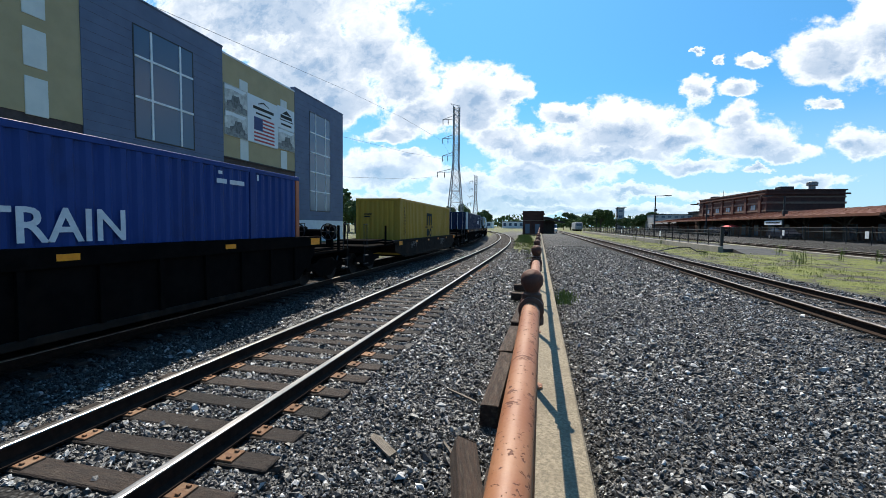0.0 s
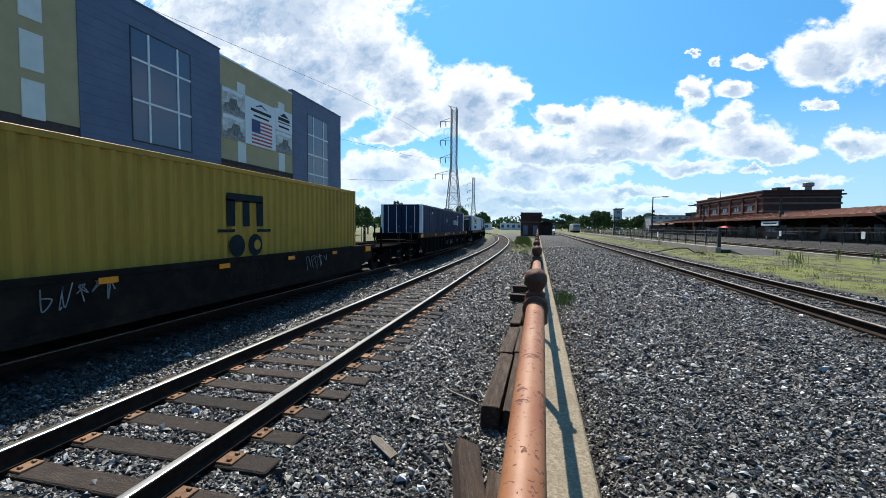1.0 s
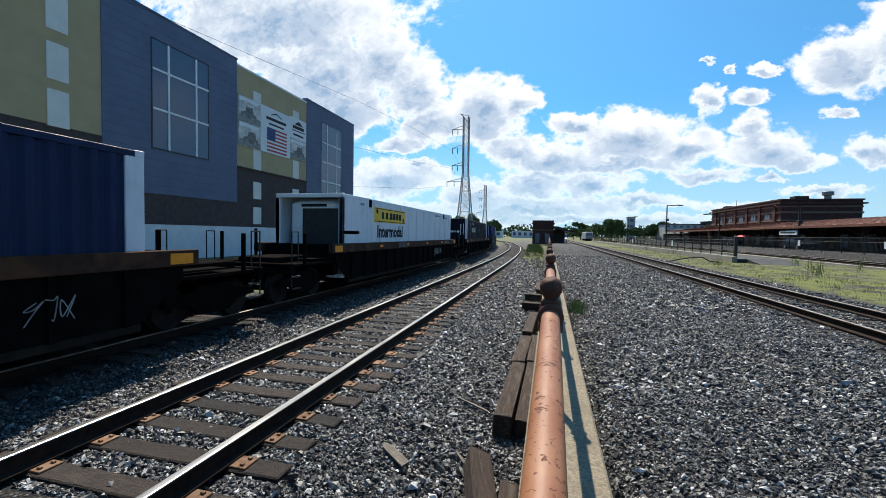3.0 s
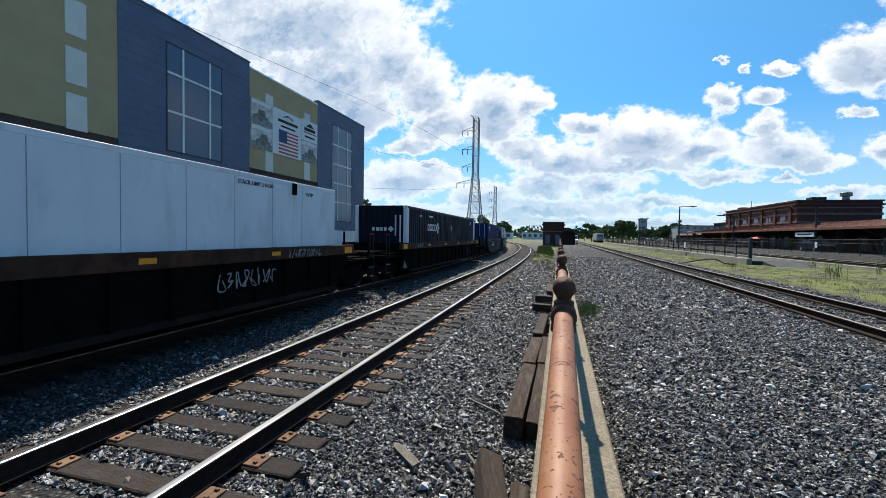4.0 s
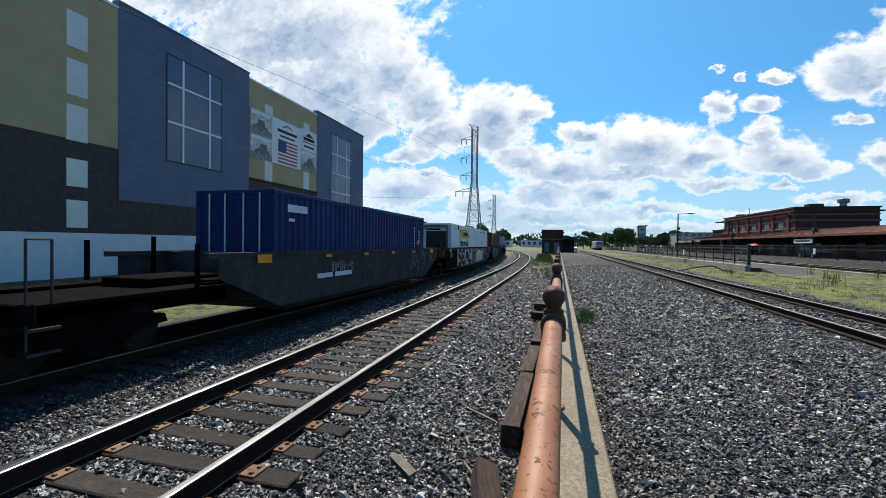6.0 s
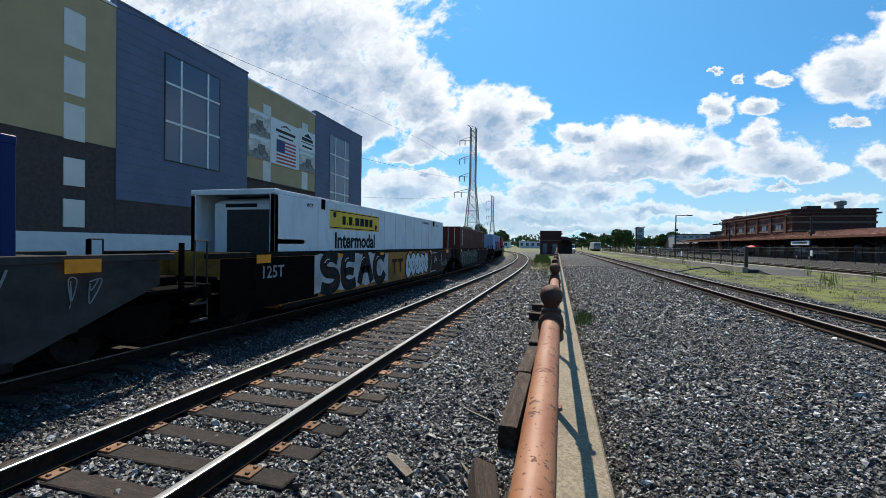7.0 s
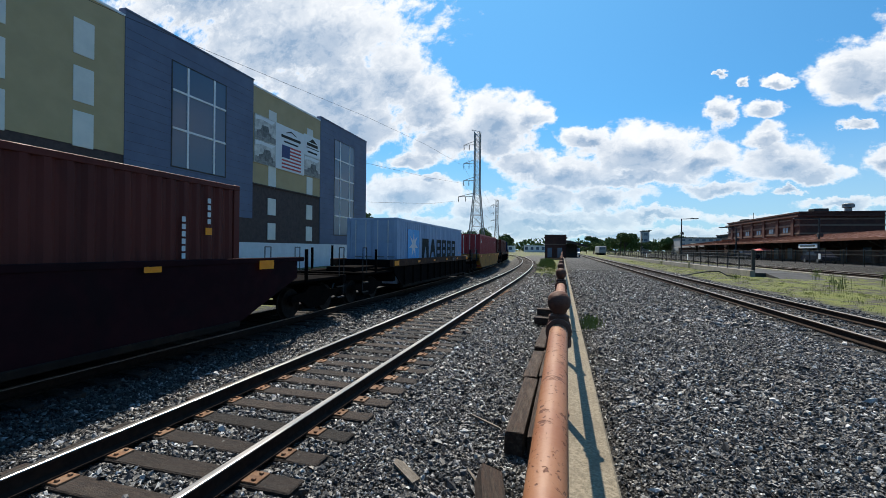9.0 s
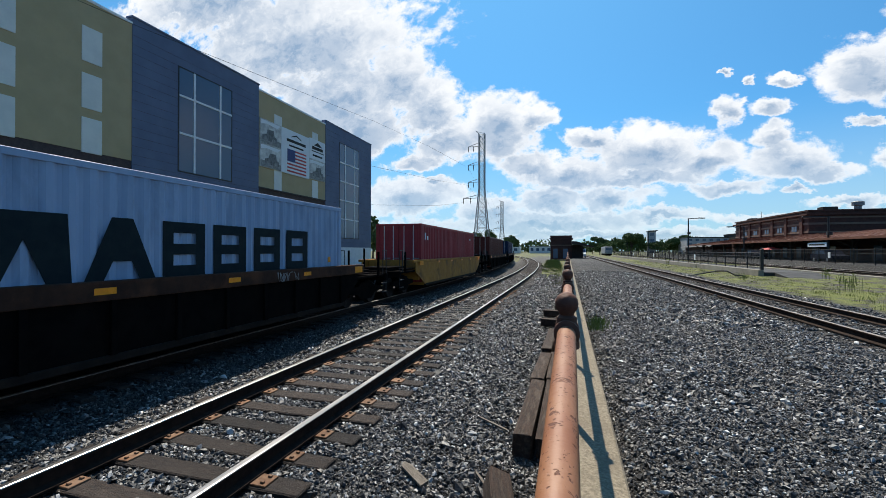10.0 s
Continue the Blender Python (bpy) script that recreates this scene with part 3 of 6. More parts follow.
def scatter_stones(name, label, x0, x1, y0, y1, count, near, size):
    """Angular stones strewn over the ballast; denser towards y0."""
    rng = np.random.default_rng(7 + int(abs(x0) * 10) + int(y0 * 10))
    form = np.array([(0.55, 0.1, 0.75), (-0.35, 0.5, 0.7), (-0.3, -0.5, 0.8), (1.0, -0.35, -0.3), (0.3, 0.95, -0.3), (-1.0, 0.25, -0.3), (-0.1, -1.0, -0.3)])
    tri = np.array([(0, 1, 2), (0, 4, 1), (1, 4, 5), (1, 5, 2), (2, 5, 6), (2, 6, 3), (2, 3, 0), (0, 3, 4)])
    nv = len(form)
    xs = rng.uniform(x0, x1, count)
    ys = y0 + (y1 - y0) * rng.uniform(0, 1, count) ** near
    px, pz = np.array([p[0] for p in PROFILE]), np.array([p[1] for p in PROFILE])
    zs = np.interp(xs, px, pz)
    r = size * rng.lognormal(0, 0.36, count)
    keep = np.ones(count, bool)
    for centre in (TRACK_X, 6.4):
        inside = np.abs(xs - centre) < 1.33
        on_tie = np.abs(((ys - 3.1 + 0.25) % 0.5) - 0.25) < 0.125
        keep &= ~(inside & on_tie & (rng.uniform(0, 1, count) < 0.96))
        for rail in (-0.755, 0.755):
            keep &= np.abs(xs - centre - rail) > 0.11
    xs, ys, zs, r = xs[keep] + np.array([bend_off(y) for y in ys[keep]]) * (xs[keep] < -1.4), ys[keep], zs[keep], r[keep]
    m = len(xs)
    ang = rng.uniform(0, 2 * np.pi, m)
    sc = rng.uniform(0.6, 1.35, (m, 1, 3)) * np.array([1.15, 0.85, 0.75])
    pts = form[None] * (1 + rng.uniform(-0.42, 0.42, (m, nv, 1))) * sc * r[:, None, None]
    tilt = rng.normal(0, 0.6, m)
    c, s = np.cos(tilt)[:, None], np.sin(tilt)[:, None]
    y1_, z1_ = pts[:, :, 1] * c - pts[:, :, 2] * s, pts[:, :, 1] * s + pts[:, :, 2] * c
    c, s = np.cos(ang)[:, None], np.sin(ang)[:, None]
    X = pts[:, :, 0] * c - y1_ * s + xs[:, None]
    Y = pts[:, :, 0] * s + y1_ * c + ys[:, None]
    Z = z1_ + (zs + r * rng.uniform(-0.2, 0.9, m))[:, None]
    me = bpy.data.meshes.new(name)
    v = np.stack([X, Y, Z], 2).reshape(-1, 3)
    f = (tri[None] + (np.arange(m) * nv)[:, None, None]).reshape(-1, 3)
    me.vertices.add(len(v))
    me.vertices.foreach_set("co", v.ravel())
    me.loops.add(f.size)
    me.loops.foreach_set("vertex_index", f.ravel().astype(np.int32))
    me.polygons.add(len(f))
    me.polygons.foreach_set("loop_start", (np.arange(len(f)) * 3).astype(np.int32))
    me.update(calc_edges=True)
    me.validate()
    me.polygons.foreach_set("use_smooth", np.zeros(len(me.polygons), bool))
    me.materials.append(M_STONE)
    tagged(new(name, me), label, "gravel", kind="stuff")


RAIL_PROF = [(-0.07, -0.17), (0.07, -0.17), (0.07, -0.155), (0.012, -0.13), (0.010, -0.045), (0.036, -0.033), (0.036, -0.012), (-0.036, -0.012), (-0.036, -0.033), (-0.010, -0.045), (-0.012, -0.13), (-0.07, -0.155)]
HEAD_PROF = [(-0.0365, -0.012), (0.0365, -0.012), (0.0345, -0.004), (0.026, 0.0), (-0.026, 0.0), (-0.0345, -0.004)]


def build_track(label, x0, head, s0, s1, straight=False, plates=44, tie_count=200, first_tie=3.1, phase=0.5, head_mat=None, sink=0.0):
    """Two rails on timber ties with plates; head: height of the rails' running surface."""
    root = thing("railway_track", label, "railway track", kind="structure", at=pose(0, 0, 0))

    def at(x, s):
        return (x, s, 0.0) if straight else along(x, s)
    rows = [s0 + 4.0 * k for k in range(int((s1 - s0) / 4.0) + 1)]
    for side in (-0.755, 0.755):
        path = [(*at(x0 + side, s)[:2], head, at(x0 + side, s)[2]) for s in rows]
        rail = part("rail", MB().sweep(RAIL_PROF, path), M_RAIL, root)
        part("running_surface", MB().sweep(HEAD_PROF, path), head_mat or M_HEAD, rail, "polished steel rail head")
    tie = MB().box(-1.3, 1.3, -0.115, 0.115, -0.16, 0.0, 0.012).mesh("tie", M_TIE)
    plate = MB().box(-0.185, 0.185, -0.09, 0.09, -0.002, 0.018, 0.004)
    for sx in (-0.13, 0.13):
        for sy in (-0.05, 0.05):
            plate.box(sx - 0.018, sx + 0.018, sy - 0.014, sy + 0.014, 0.018, 0.036, 0.004)
    plate = plate.mesh("tie_plate", M_PLATE)
    rng = random.Random(int(x0 * 10))
    k0 = int((first_tie - s0) / phase)
    for k in range(tie_count):
        s = first_tie + (k - k0) * phase
        if s > s1:
            break
        x, y, a = at(x0, s)
        t = part("tie", tie, None, root, at=pose(x + rng.uniform(-0.04, 0.06), y + rng.uniform(-0.02, 0.02), head - 0.185 - sink - rng.uniform(0, 0.006), 0, 0, math.degrees(a) + rng.uniform(-0.9, 0.9)))
        if 0 < s < 0.5 * plates:
            for side in (-0.755, 0.755):
                part("tie_plate", plate, None, t, at=pose(side + (0.03 if side > 0 else -0.0), 0, 0.0))
    return root


def build_wall_and_railing():
    wall = thing("retaining_wall", "low weathered concrete wall along the tracks", "wall", kind="structure")
    y = -4.0
    while y < 92:
        part("wall_section", MB().box(-0.02, 0.512, y + 0.006, y + 6.094, -0.5, 0.5, 0.014), M_CONCRETE, wall)
        y += 6.1
    rail = thing("pipe_railing", "peeling orange pipe railing with ball-capped posts on a concrete wall", "railing")
    ball = [(0.030, -0.085), (0.046, -0.08), (0.046, -0.06), (0.030, -0.05), (0.036, -0.038), (0.049, -0.018), (0.053, 0.004), (0.049, 0.025), (0.038, 0.042), (0.020, 0.053), (0.004, 0.056)]
    tee = MB().lathe([(0.050, -0.075), (0.058, -0.07), (0.058, -0.045), (0.050, -0.04), (0.050, 0.04), (0.058, 0.045), (0.058, 0.07), (0.050, 0.075)], 18, "y").lathe([(0.050, -0.08), (0.058, -0.075), (0.058, -0.05), (0.048, 0.0), (0.045, 0.06)], 18)
    tee.v = [(a * 0.92, b * 0.92, c * 0.92) for a, b, c in tee.v]
    tee = tee.mesh("tee_fitting", M_PIPEDARK, True)
    cap = MB().lathe([(p * 0.92, q * 0.92) for p, q in ball], 20).mesh("ball_cap", M_PIPEDARK, True)
    post = MB().tube((0, 0, -1.155), (0, 0, 0), 0.034, n=14)
    post.lathe([(0.085, -1.158), (0.085, -1.14), (0.045, -1.135)], 16)
    post = post.mesh("post", M_PIPE, True)
    z = 1.655
    for k in range(-1, 41):
        y = 1.93 + 2.13 * k
        x = 0.112 if k == -1 else 0.134 + 0.004 * math.sin(k * 2.1)
        dz = -0.15 if k == -1 else 0.01 * math.sin(k * 1.7)
        part("post", post, None, rail, at=pose(x, y, z + dz))
        f = part("tee_fitting", tee, None, rail, at=pose(x, y, z + dz))
        part("ball_cap", cap, None, f, at=pose(0, 0, 0.115))
        y2 = y + 2.13
        dz2 = 0.01 * math.sin((k + 1) * 1.7)
        part("pipe", MB().tube((x, y, z + dz), (0.134 + 0.004 * math.sin((k + 1) * 2.1), y2, z + dz2), 0.038, n=24), M_PIPE, rail, smooth=True)


def build_timbers():
    def timber(x, y, z, l, wd, h, rz, rx=0, ry=0, label="old split dark timber lying against a concrete wall"):
        mb = MB().box(-wd / 2, wd / 2, -l / 2, l / 2, -h / 2, h / 2, 0.012)
        rng = random.Random(int(y * 100))
        mb.v = [(a + rng.uniform(-0.006, 0.006), b + rng.uniform(-0.02, 0.02), c + rng.uniform(-0.006, 0.006)) for a, b, c in mb.v]
        ob = part("timber", mb, M_OLDWOOD, at=pose(x, y, z, rx, ry, rz))
        tagged(ob, label, "timber", group="timbers along the wall")
    timber(-0.34, 3.22, -0.05, 1.1, 0.20, 0.2, 14, 4, 14)
    timber(-0.13, 3.0, -0.10, 0.9, 0.14, 0.2, 2, 2)
    timber(-0.31, 5.55, -0.06, 2.0, 0.20, 0.24, -1.0)
    timber(-0.11, 5.65, -0.07, 2.1, 0.14, 0.2, -0.4, 0.5)
    timber(-0.29, 7.5, -0.05, 1.7, 0.20, 0.22, -2.0)
    timber(-0.11, 7.7, -0.07, 1.8, 0.15, 0.2, 0)
    timber(-0.24, 9.9, -0.06, 2.3, 0.20, 0.22, -1.5)
    timber(-0.32, 12.4, -0.02, 0.5, 0.24, 0.2, 75)
    timber(-0.35, 14.2, -0.02, 0.5, 0.24, 0.2, 80)
    timber(-0.24, 17.0, -0.06, 2.4, 0.2, 0.2, 2)
    for x, y, l, wd, rz in ((-1.23, 3.72, 0.42, 0.10, 50), (-0.98, 2.75, 0.34, 0.07, 8), (-0.75, 5.2, 0.5, 0.03, 60), (-0.62, 3.9, 0.35, 0.025, 35)):
        mb = MB().prism([(-wd / 2, -l / 2), (wd / 2, -l * 0.42), (wd * 0.5, l * 0.3), (0.1 * wd, l / 2), (-wd * 0.5, l * 0.36)], "z", 0, 0.02)
        tagged(part("wood_splinter", mb, M_CHIP, at=pose(x, y, ground_z(x) + 0.045, 4, 3, rz)), "pale splintered wood scrap on ballast", "wood scrap", group="wood scraps")


# ---- the storage building beyond the train ----
FX = -27.0  # plane of its walls towards the tracks


def build_storage_building():
    b = thing("storage_building", "large olive, slate-blue and dark-brown storage building with mural banners", "building")
    # olive and brown stretches, each a wall of its own; the blue bays stand proud
    stretches = [(-18.0, 2.0, "olive"), (2.0, 11.6, "bay"), (11.6, 20.6, "olive"), (20.6, 32.3, "bay"), (32.3, 43.4, "olive"), (43.4, 55.3, "end")]
    for y0, y1, kind in stretches:
        if kind == "olive":
            part("lower_wall", MB().box(FX - 0.4, FX - 0.02, y0, y1, 2.4, 7.8), M_BROWN, b, "dark brown brick wall")
            part("upper_wall", MB().box(FX - 0.4, FX + 0.02, y0, y1, 7.8, 16.65), M_OLIVE, b, "olive panel wall")
            part("coping", MB().box(FX - 0.45, FX + 0.07, y0, y1, 16.65, 16.8), M_FRAME, b, "pale roof coping")
        else:
            zb = 4.57 if kind == "bay" else 2.4
            if kind == "bay":
                part("lower_wall", MB().box(FX - 0.4, FX, y0, y1, 2.4, 4.57), M_BROWN, b, "dark brown brick wall")
            part("bay_wall", MB().box(FX - 0.4, FX + 0.06, y0, y1, zb, 17.1), M_NAVY, b, "slate-blue panel wall")
            part("bay_coping", MB().box(FX - 0.45, FX + 0.12, y0 - 0.05, y1 + 0.05, 17.1, 17.22), M_NAVY, b)
            for k in range(1, int((17 - zb) / 0.6)):
                part("panel_joint", MB().box(FX + 0.06, FX + 0.067, y0, y1, zb + 0.6 * k, zb + 0.6 * k + 0.012), M_BROWN, b)
    part("base_wall", MB().box(FX - 0.4, FX + 0.05, -18, 55.3, -0.6, 2.4), M_WHITEWALL, b, "pale block base wall")
    part("back_wall", MB().box(FX - 40, FX - 0.4, -18, 55.2, -0.6, 16.4), M_NAVY, b)
    # tall window grids on the blue bays
    for wy0, wy1, z0, z1 in ((24.05, 29.0, 7.8, 15.3), (46.6, 51.5, 3.6, 15.3), (4.6, 9.2, 7.8, 15.3)):
        x = FX + 0.06
        part("window_surround", MB().box(x - 0.05, x + 0.02, wy0 - 0.1, wy0, z0 - 0.1, z1 + 0.1).box(x - 0.05, x + 0.02, wy1, wy1 + 0.1, z0 - 0.1, z1 + 0.1).box(x - 0.05, x + 0.02, wy0, wy1, z1, z1 + 0.1).box(x - 0.05, x + 0.02, wy0, wy1, z0 - 0.1, z0), M_BLACK, b, "dark window surround")
        win = part("window", MB().box(x - 0.1, x + 0.012, wy0, wy1, z0, z1), M_GLASS, b, "tall dark window in a white grid")
        rows = 3 if z0 > 5 else 5
        for f in (0.26, 0.76):
            y = wy0 + (wy1 - wy0) * f
            part("mullion", MB().box(x - 0.02, x + 0.07, y - 0.075, y + 0.075, z0, z1), M_FRAME, win)
        for k in range(1, rows):
            z = z1 - (z1 - z0) * ((0.27, 0.635)[k - 1] if rows == 3 else k / rows)
            part("mullion", MB().box(x - 0.02, x + 0.075, wy0, wy1, z - 0.075, z + 0.075), M_FRAME, win)
    # small pale panels in columns
    pale = MB().box(FX - 0.02, FX + 0.06, -0.56, 0.56, -1.03, 1.03, 0.01).mesh("pale_panel", M_PALEPANEL)
    pale_s = MB().box(FX - 0.02, FX + 0.06, -0.56, 0.56, -0.8, 0.8, 0.01).mesh("pale_panel", M_PALEPANEL)
    for y in (18.2, 14.0, 35.0, 41.3):
        for z, me in ((14.1, pale), (11.35, pale), (8.75, pale), (5.88, pale_s), (3.5, pale_s)):
            part("pale_panel", me, None, b, at=pose(0, y, z))
    part("ledge", MB().box(FX, FX + 0.12, 32.3, 43.4, 7.72, 7.84), M_BROWN, b)
    # banners
    ban = part("banner", MB().box(FX + 0.03, FX + 0.13, 35.4, 40.1, 9.75, 14.2), M_BANNERW, b, "white banner with a striped flag and wording")
    x = FX + 0.135
    f0, f1, g0, g1 = 36.3, 39.5, 9.95, 12.25
    for k in range(13):
        z = g1 - (g1 - g0) * k / 13
        part("flag_stripe", MB().box(x, x + 0.006, f0, f1, z - (g1 - g0) / 13, z - 0.002), M_RED if k % 2 == 0 else M_FRAME, ban)
    part("flag_canton", MB().box(x + 0.007, x + 0.014, f0, f0 + 1.3, g1 - (g1 - g0) * 7 / 13, g1), M_BLUE, ban, "blue canton")
    part("wording_bar", MB().box(x, x + 0.006, 36.2, 39.4, 13.0, 13.28), M_CARGREY, ban)
    part("wording_bar", MB().box(x, x + 0.006, 36.6, 39.0, 12.55, 12.72), M_CARGREY, ban)
    part("emblem", MB().prism([(36.9, 13.5), (37.8, 13.75), (38.7, 13.5), (38.6, 13.62), (37.8, 13.9), (37.0, 13.62)], "x", x, x + 0.006), M_CARGREY, ban)
    lower = part("banner", MB().box(FX + 0.03, FX + 0.13, 40.12, 43.2, 12.1, 14.35), M_BANNERW, b, "white banner with grey wording")
    for z, y0, y1, h in ((13.2, 40.6, 42.7, 0.34), (12.95, 40.5, 42.9, 0.1), (12.45, 40.7, 42.6, 0.2)):
        part("wording_bar", MB().box(x, x + 0.006, y0, y1, z, z + h), M_CARGREY, lower)
    part("emblem", MB().prism([(40.9, 13.65), (41.7, 14.1), (42.6, 13.65)], "x", x, x + 0.006), M_CARGREY, lower)
    rng = random.Random(21)
    for y0, y1, z0, z1 in ((32.42, 35.38, 11.95, 14.2), (32.42, 35.38, 9.75, 11.9), (40.12, 43.2, 9.9, 12.05)):
        p = part("photo_banner", MB().box(FX + 0.03, FX + 0.13, y0, y1, z0, z1), M_BANNER, b, "grey photo banner of old vehicles")
        part("photo_ground", MB().prism([(y0 + 0.03, z0 + 0.03), (y1 - 0.03, z0 + 0.03), (y1 - 0.03, z0 + 0.55), (y0 + 1.4, z0 + 0.7), (y0 + 0.03, z0 + 0.6)], "x", FX + 0.131, FX + 0.134), M_PHOTOMID, p)
        yc, w, h = (y0 + y1) / 2 + rng.uniform(-0.3, 0.3), 1.0, 1.0
        part("photo_shape", MB().prism([(yc - w, z0 + 0.35), (yc - w, z0 + 0.8), (yc - 0.45 * w, z0 + 0.95), (yc - 0.3 * w, z0 + 0.4 + h), (yc + 0.55 * w, z0 + 0.45 + h), (yc + 0.7 * w, z0 + 0.9), (yc + w, z0 + 0.8), (yc + w, z0 + 0.35)], "x", FX + 0.1345, FX + 0.1375), M_PHOTODARK, p)
        for q in (-0.55, 0.55):
            part("photo_shape", MB().lathe([(0.26, FX + 0.1378), (0.26, FX + 0.1405)], 12, "x", (0, yc + q * w, z0 + 0.42)), M_PHOTOMID, p)
        part("photo_sky", MB().prism([(y0 + 0.1, z1 - 0.5), (y0 + 0.9, z1 - 0.35), (y1 - 0.6, z1 - 0.45), (y1 - 0.1, z1 - 0.1), (y0 + 0.1, z1 - 0.1)], "x", FX + 0.131, FX + 0.134), M_BANNERW, p)


# ---- pylons, wires ----
def build_pylon(x, y, h, label):
    root = thing("transmission_tower", label, "pylon", group="transmission towers", at=pose(x, y, 0))

    def half(z):
        return 2.6 - 1.75 * min(z / (0.55 * h), 1.0) if z < 0.55 * h else 0.85
    for sx in (-1, 1):
        for sy in (-1, 1):
            mb = MB()
            for z0, z1 in ((0, 0.55 * h), (0.55 * h, h)):
                mb.tube((sx * half(z0), sy * half(z0), z0), (sx * half(z1), sy * half(z1), z1), 0.14, n=5)
            part("leg", mb, M_STEEL, root)
    z = 0.0
    while z < h - 0.5:
        st = max(half(z) * 1.9, 1.6)
        z2 = min(z + st, h)
        a, c = half(z), half(z2)
        for e in (-1, 1):
            for p, q in (((-a, e * a, z), (c, e * c, z2)), ((a, e * a, z), (-c, e * c, z2)), ((e * a, -a, z), (e * c, c, z2)), ((e * a, a, z), (e * c, -c, z2)), ((-c, e * c, z2), (c, e * c, z2))):
                part("brace", MB().tube(p, q, 0.06, n=4), M_STEEL, root)
        z = z2
    for k, z in enumerate((0.9, 0.75, 0.61, 0.48)):
        zz = h * z
        l = 4.4 if k < 3 else 6.0
        mb = MB().tube((-0.8, 0, zz + 1.1), (-l, 0, zz), 0.09, n=5).tube((-0.8, 0, zz), (-l, 0, zz), 0.09, n=5)
        arm = part("crossarm", mb, M_STEEL, root)
        for q in (l - 0.1, l * 0.6):
            part("insulator", MB().lathe([(0.06, 0), (0.14, -0.2), (0.08, -0.6), (0.14, -1.0), (0.08, -1.6), (0.05, -1.7)], 7, "z", (-q, 0, zz)), M_CARGREY, arm)
    part("peak", MB().tube((-0.85, 0, h), (-1.9, 0, h + 0.9), 0.08, n=5).tube((0.85, 0, h), (-1.9, 0, h + 0.9), 0.06, n=5), M_STEEL, root)
    return root


def build_wires():
    lines = [[(-21.5, -20, 10.6), (-22, 17, 14), (-22, 46, 17.4), (-22.6, 68.5, 19.8), (-29.8, 130, 28.0)], [(-29.3, 55, 14.4), (-29.3, 60, 15.2), (-29.8, 95, 18.6), (-30.0, 130, 22.6)],
             [(-28.8, 56, 8.8), (-28.8, 62, 9.3), (-29.6, 95, 12.6), (-31.5, 130, 17.2)], [(-30.0, 130, 33.0), (-38, 215, 29.5), (-49.8, 305, 32.0)], [(-30.0, 130, 28.0), (-38, 215, 24.5), (-49.8, 305, 27.0)], [(-30.0, 130, 22.6), (-38, 215, 19.5), (-49.8, 305, 22.0)]]
    for pts in lines:
        mb = MB()
        for p, q in zip(pts, pts[1:]):
            mb.tube(p, q, 0.013 if p[1] < 60 else 0.022, n=5, caps=False)
        tagged(part("power_line", mb, M_BLACK), "thin dark overhead power line in the sky", "power line", group="power lines")


# ---- the station side ----
def build_platform_and_fences():
    plat = thing("platform", "low pale concrete station platform", "platform", kind="structure")
    part("slab", MB().box(13.6, 17.0, 36.0, 140, 0.0, 0.48, 0.02), M_SLAB, plat)
    part("edge_wall", MB().box(13.25, 13.6, 35.6, 140, -0.1, 0.66, 0.02), M_CONCRETE2, plat, "pale concrete edge")
    part("ramp", MB().prism([(33.2, 0.1), (36.0, 0.1), (36.0, 0.47)], "x", 14.4, 17.0), M_SLAB, plat)
    part("kerb", MB().box(20.3, 20.6, 30, 60, 0.0, 0.3, 0.02), M_CONCRETE2, plat)

    def fence(x, y0, y1, base, top, step, label):
        f = thing("fence", label, "fence", at=pose(x, y0, 0))
        n = int((y1 - y0) / step)
        post = MB().tube((0, 0, base - 0.1), (0, 0, top + 0.06), 0.045, n=8).lathe([(0.055, top + 0.06), (0.03, top + 0.12), (0.005, top + 0.13)], 8).mesh("post", M_BLACK)
        for k in range(n + 1):
            part("post", post, None, f, at=pose(0, k * step, 0))
        for z in (top, base + 0.12, (top + base) / 2 + 0.35):
            part("rail", MB().tube((0, 0, z), (0, n * step, z), 0.026, n=6), M_BLACK, f)
        mesh = MB()
        k, l = 0.0, n * step
        while k < l:
            mesh.box(-0.006, 0.006, k - 0.008, k + 0.008, base + 0.12, top)
            k += 0.14 if k < 45 else 0.28
        ob = part("picket_infill", mesh, M_BLACK, f)
        ob["kind"] = "stuff"
        return f
    fa = fence(13.55, 36.0, 140, 0.66, 1.88, 2.4, "black metal platform fence on a concrete edge")
    part("gate_post", MB().box(-0.1, 0.1, -0.25, -0.05, 0.3, 2.15, 0.015), M_BLACK, fa)
    fb = fence(26.9, 24.0, 141, 0.74, 2.2, 3.0, "long black metal fence in front of the station")
    for k, (fx, y) in enumerate(((26.865, 42.5), (26.865, 55.0), (26.865, 36.0), (13.515, 52.5), (13.515, 76), (13.515, 98))):
        z = 1.6 if fx > 20 else 1.35
        tagged(part("notice_sign", MB().box(fx - 0.012, fx + 0.012, y - 0.22, y + 0.22, z - 0.3, z + 0.3, 0.004), M_FRAME), "small white notice sign fixed to a black fence", "sign", group="fence signs")


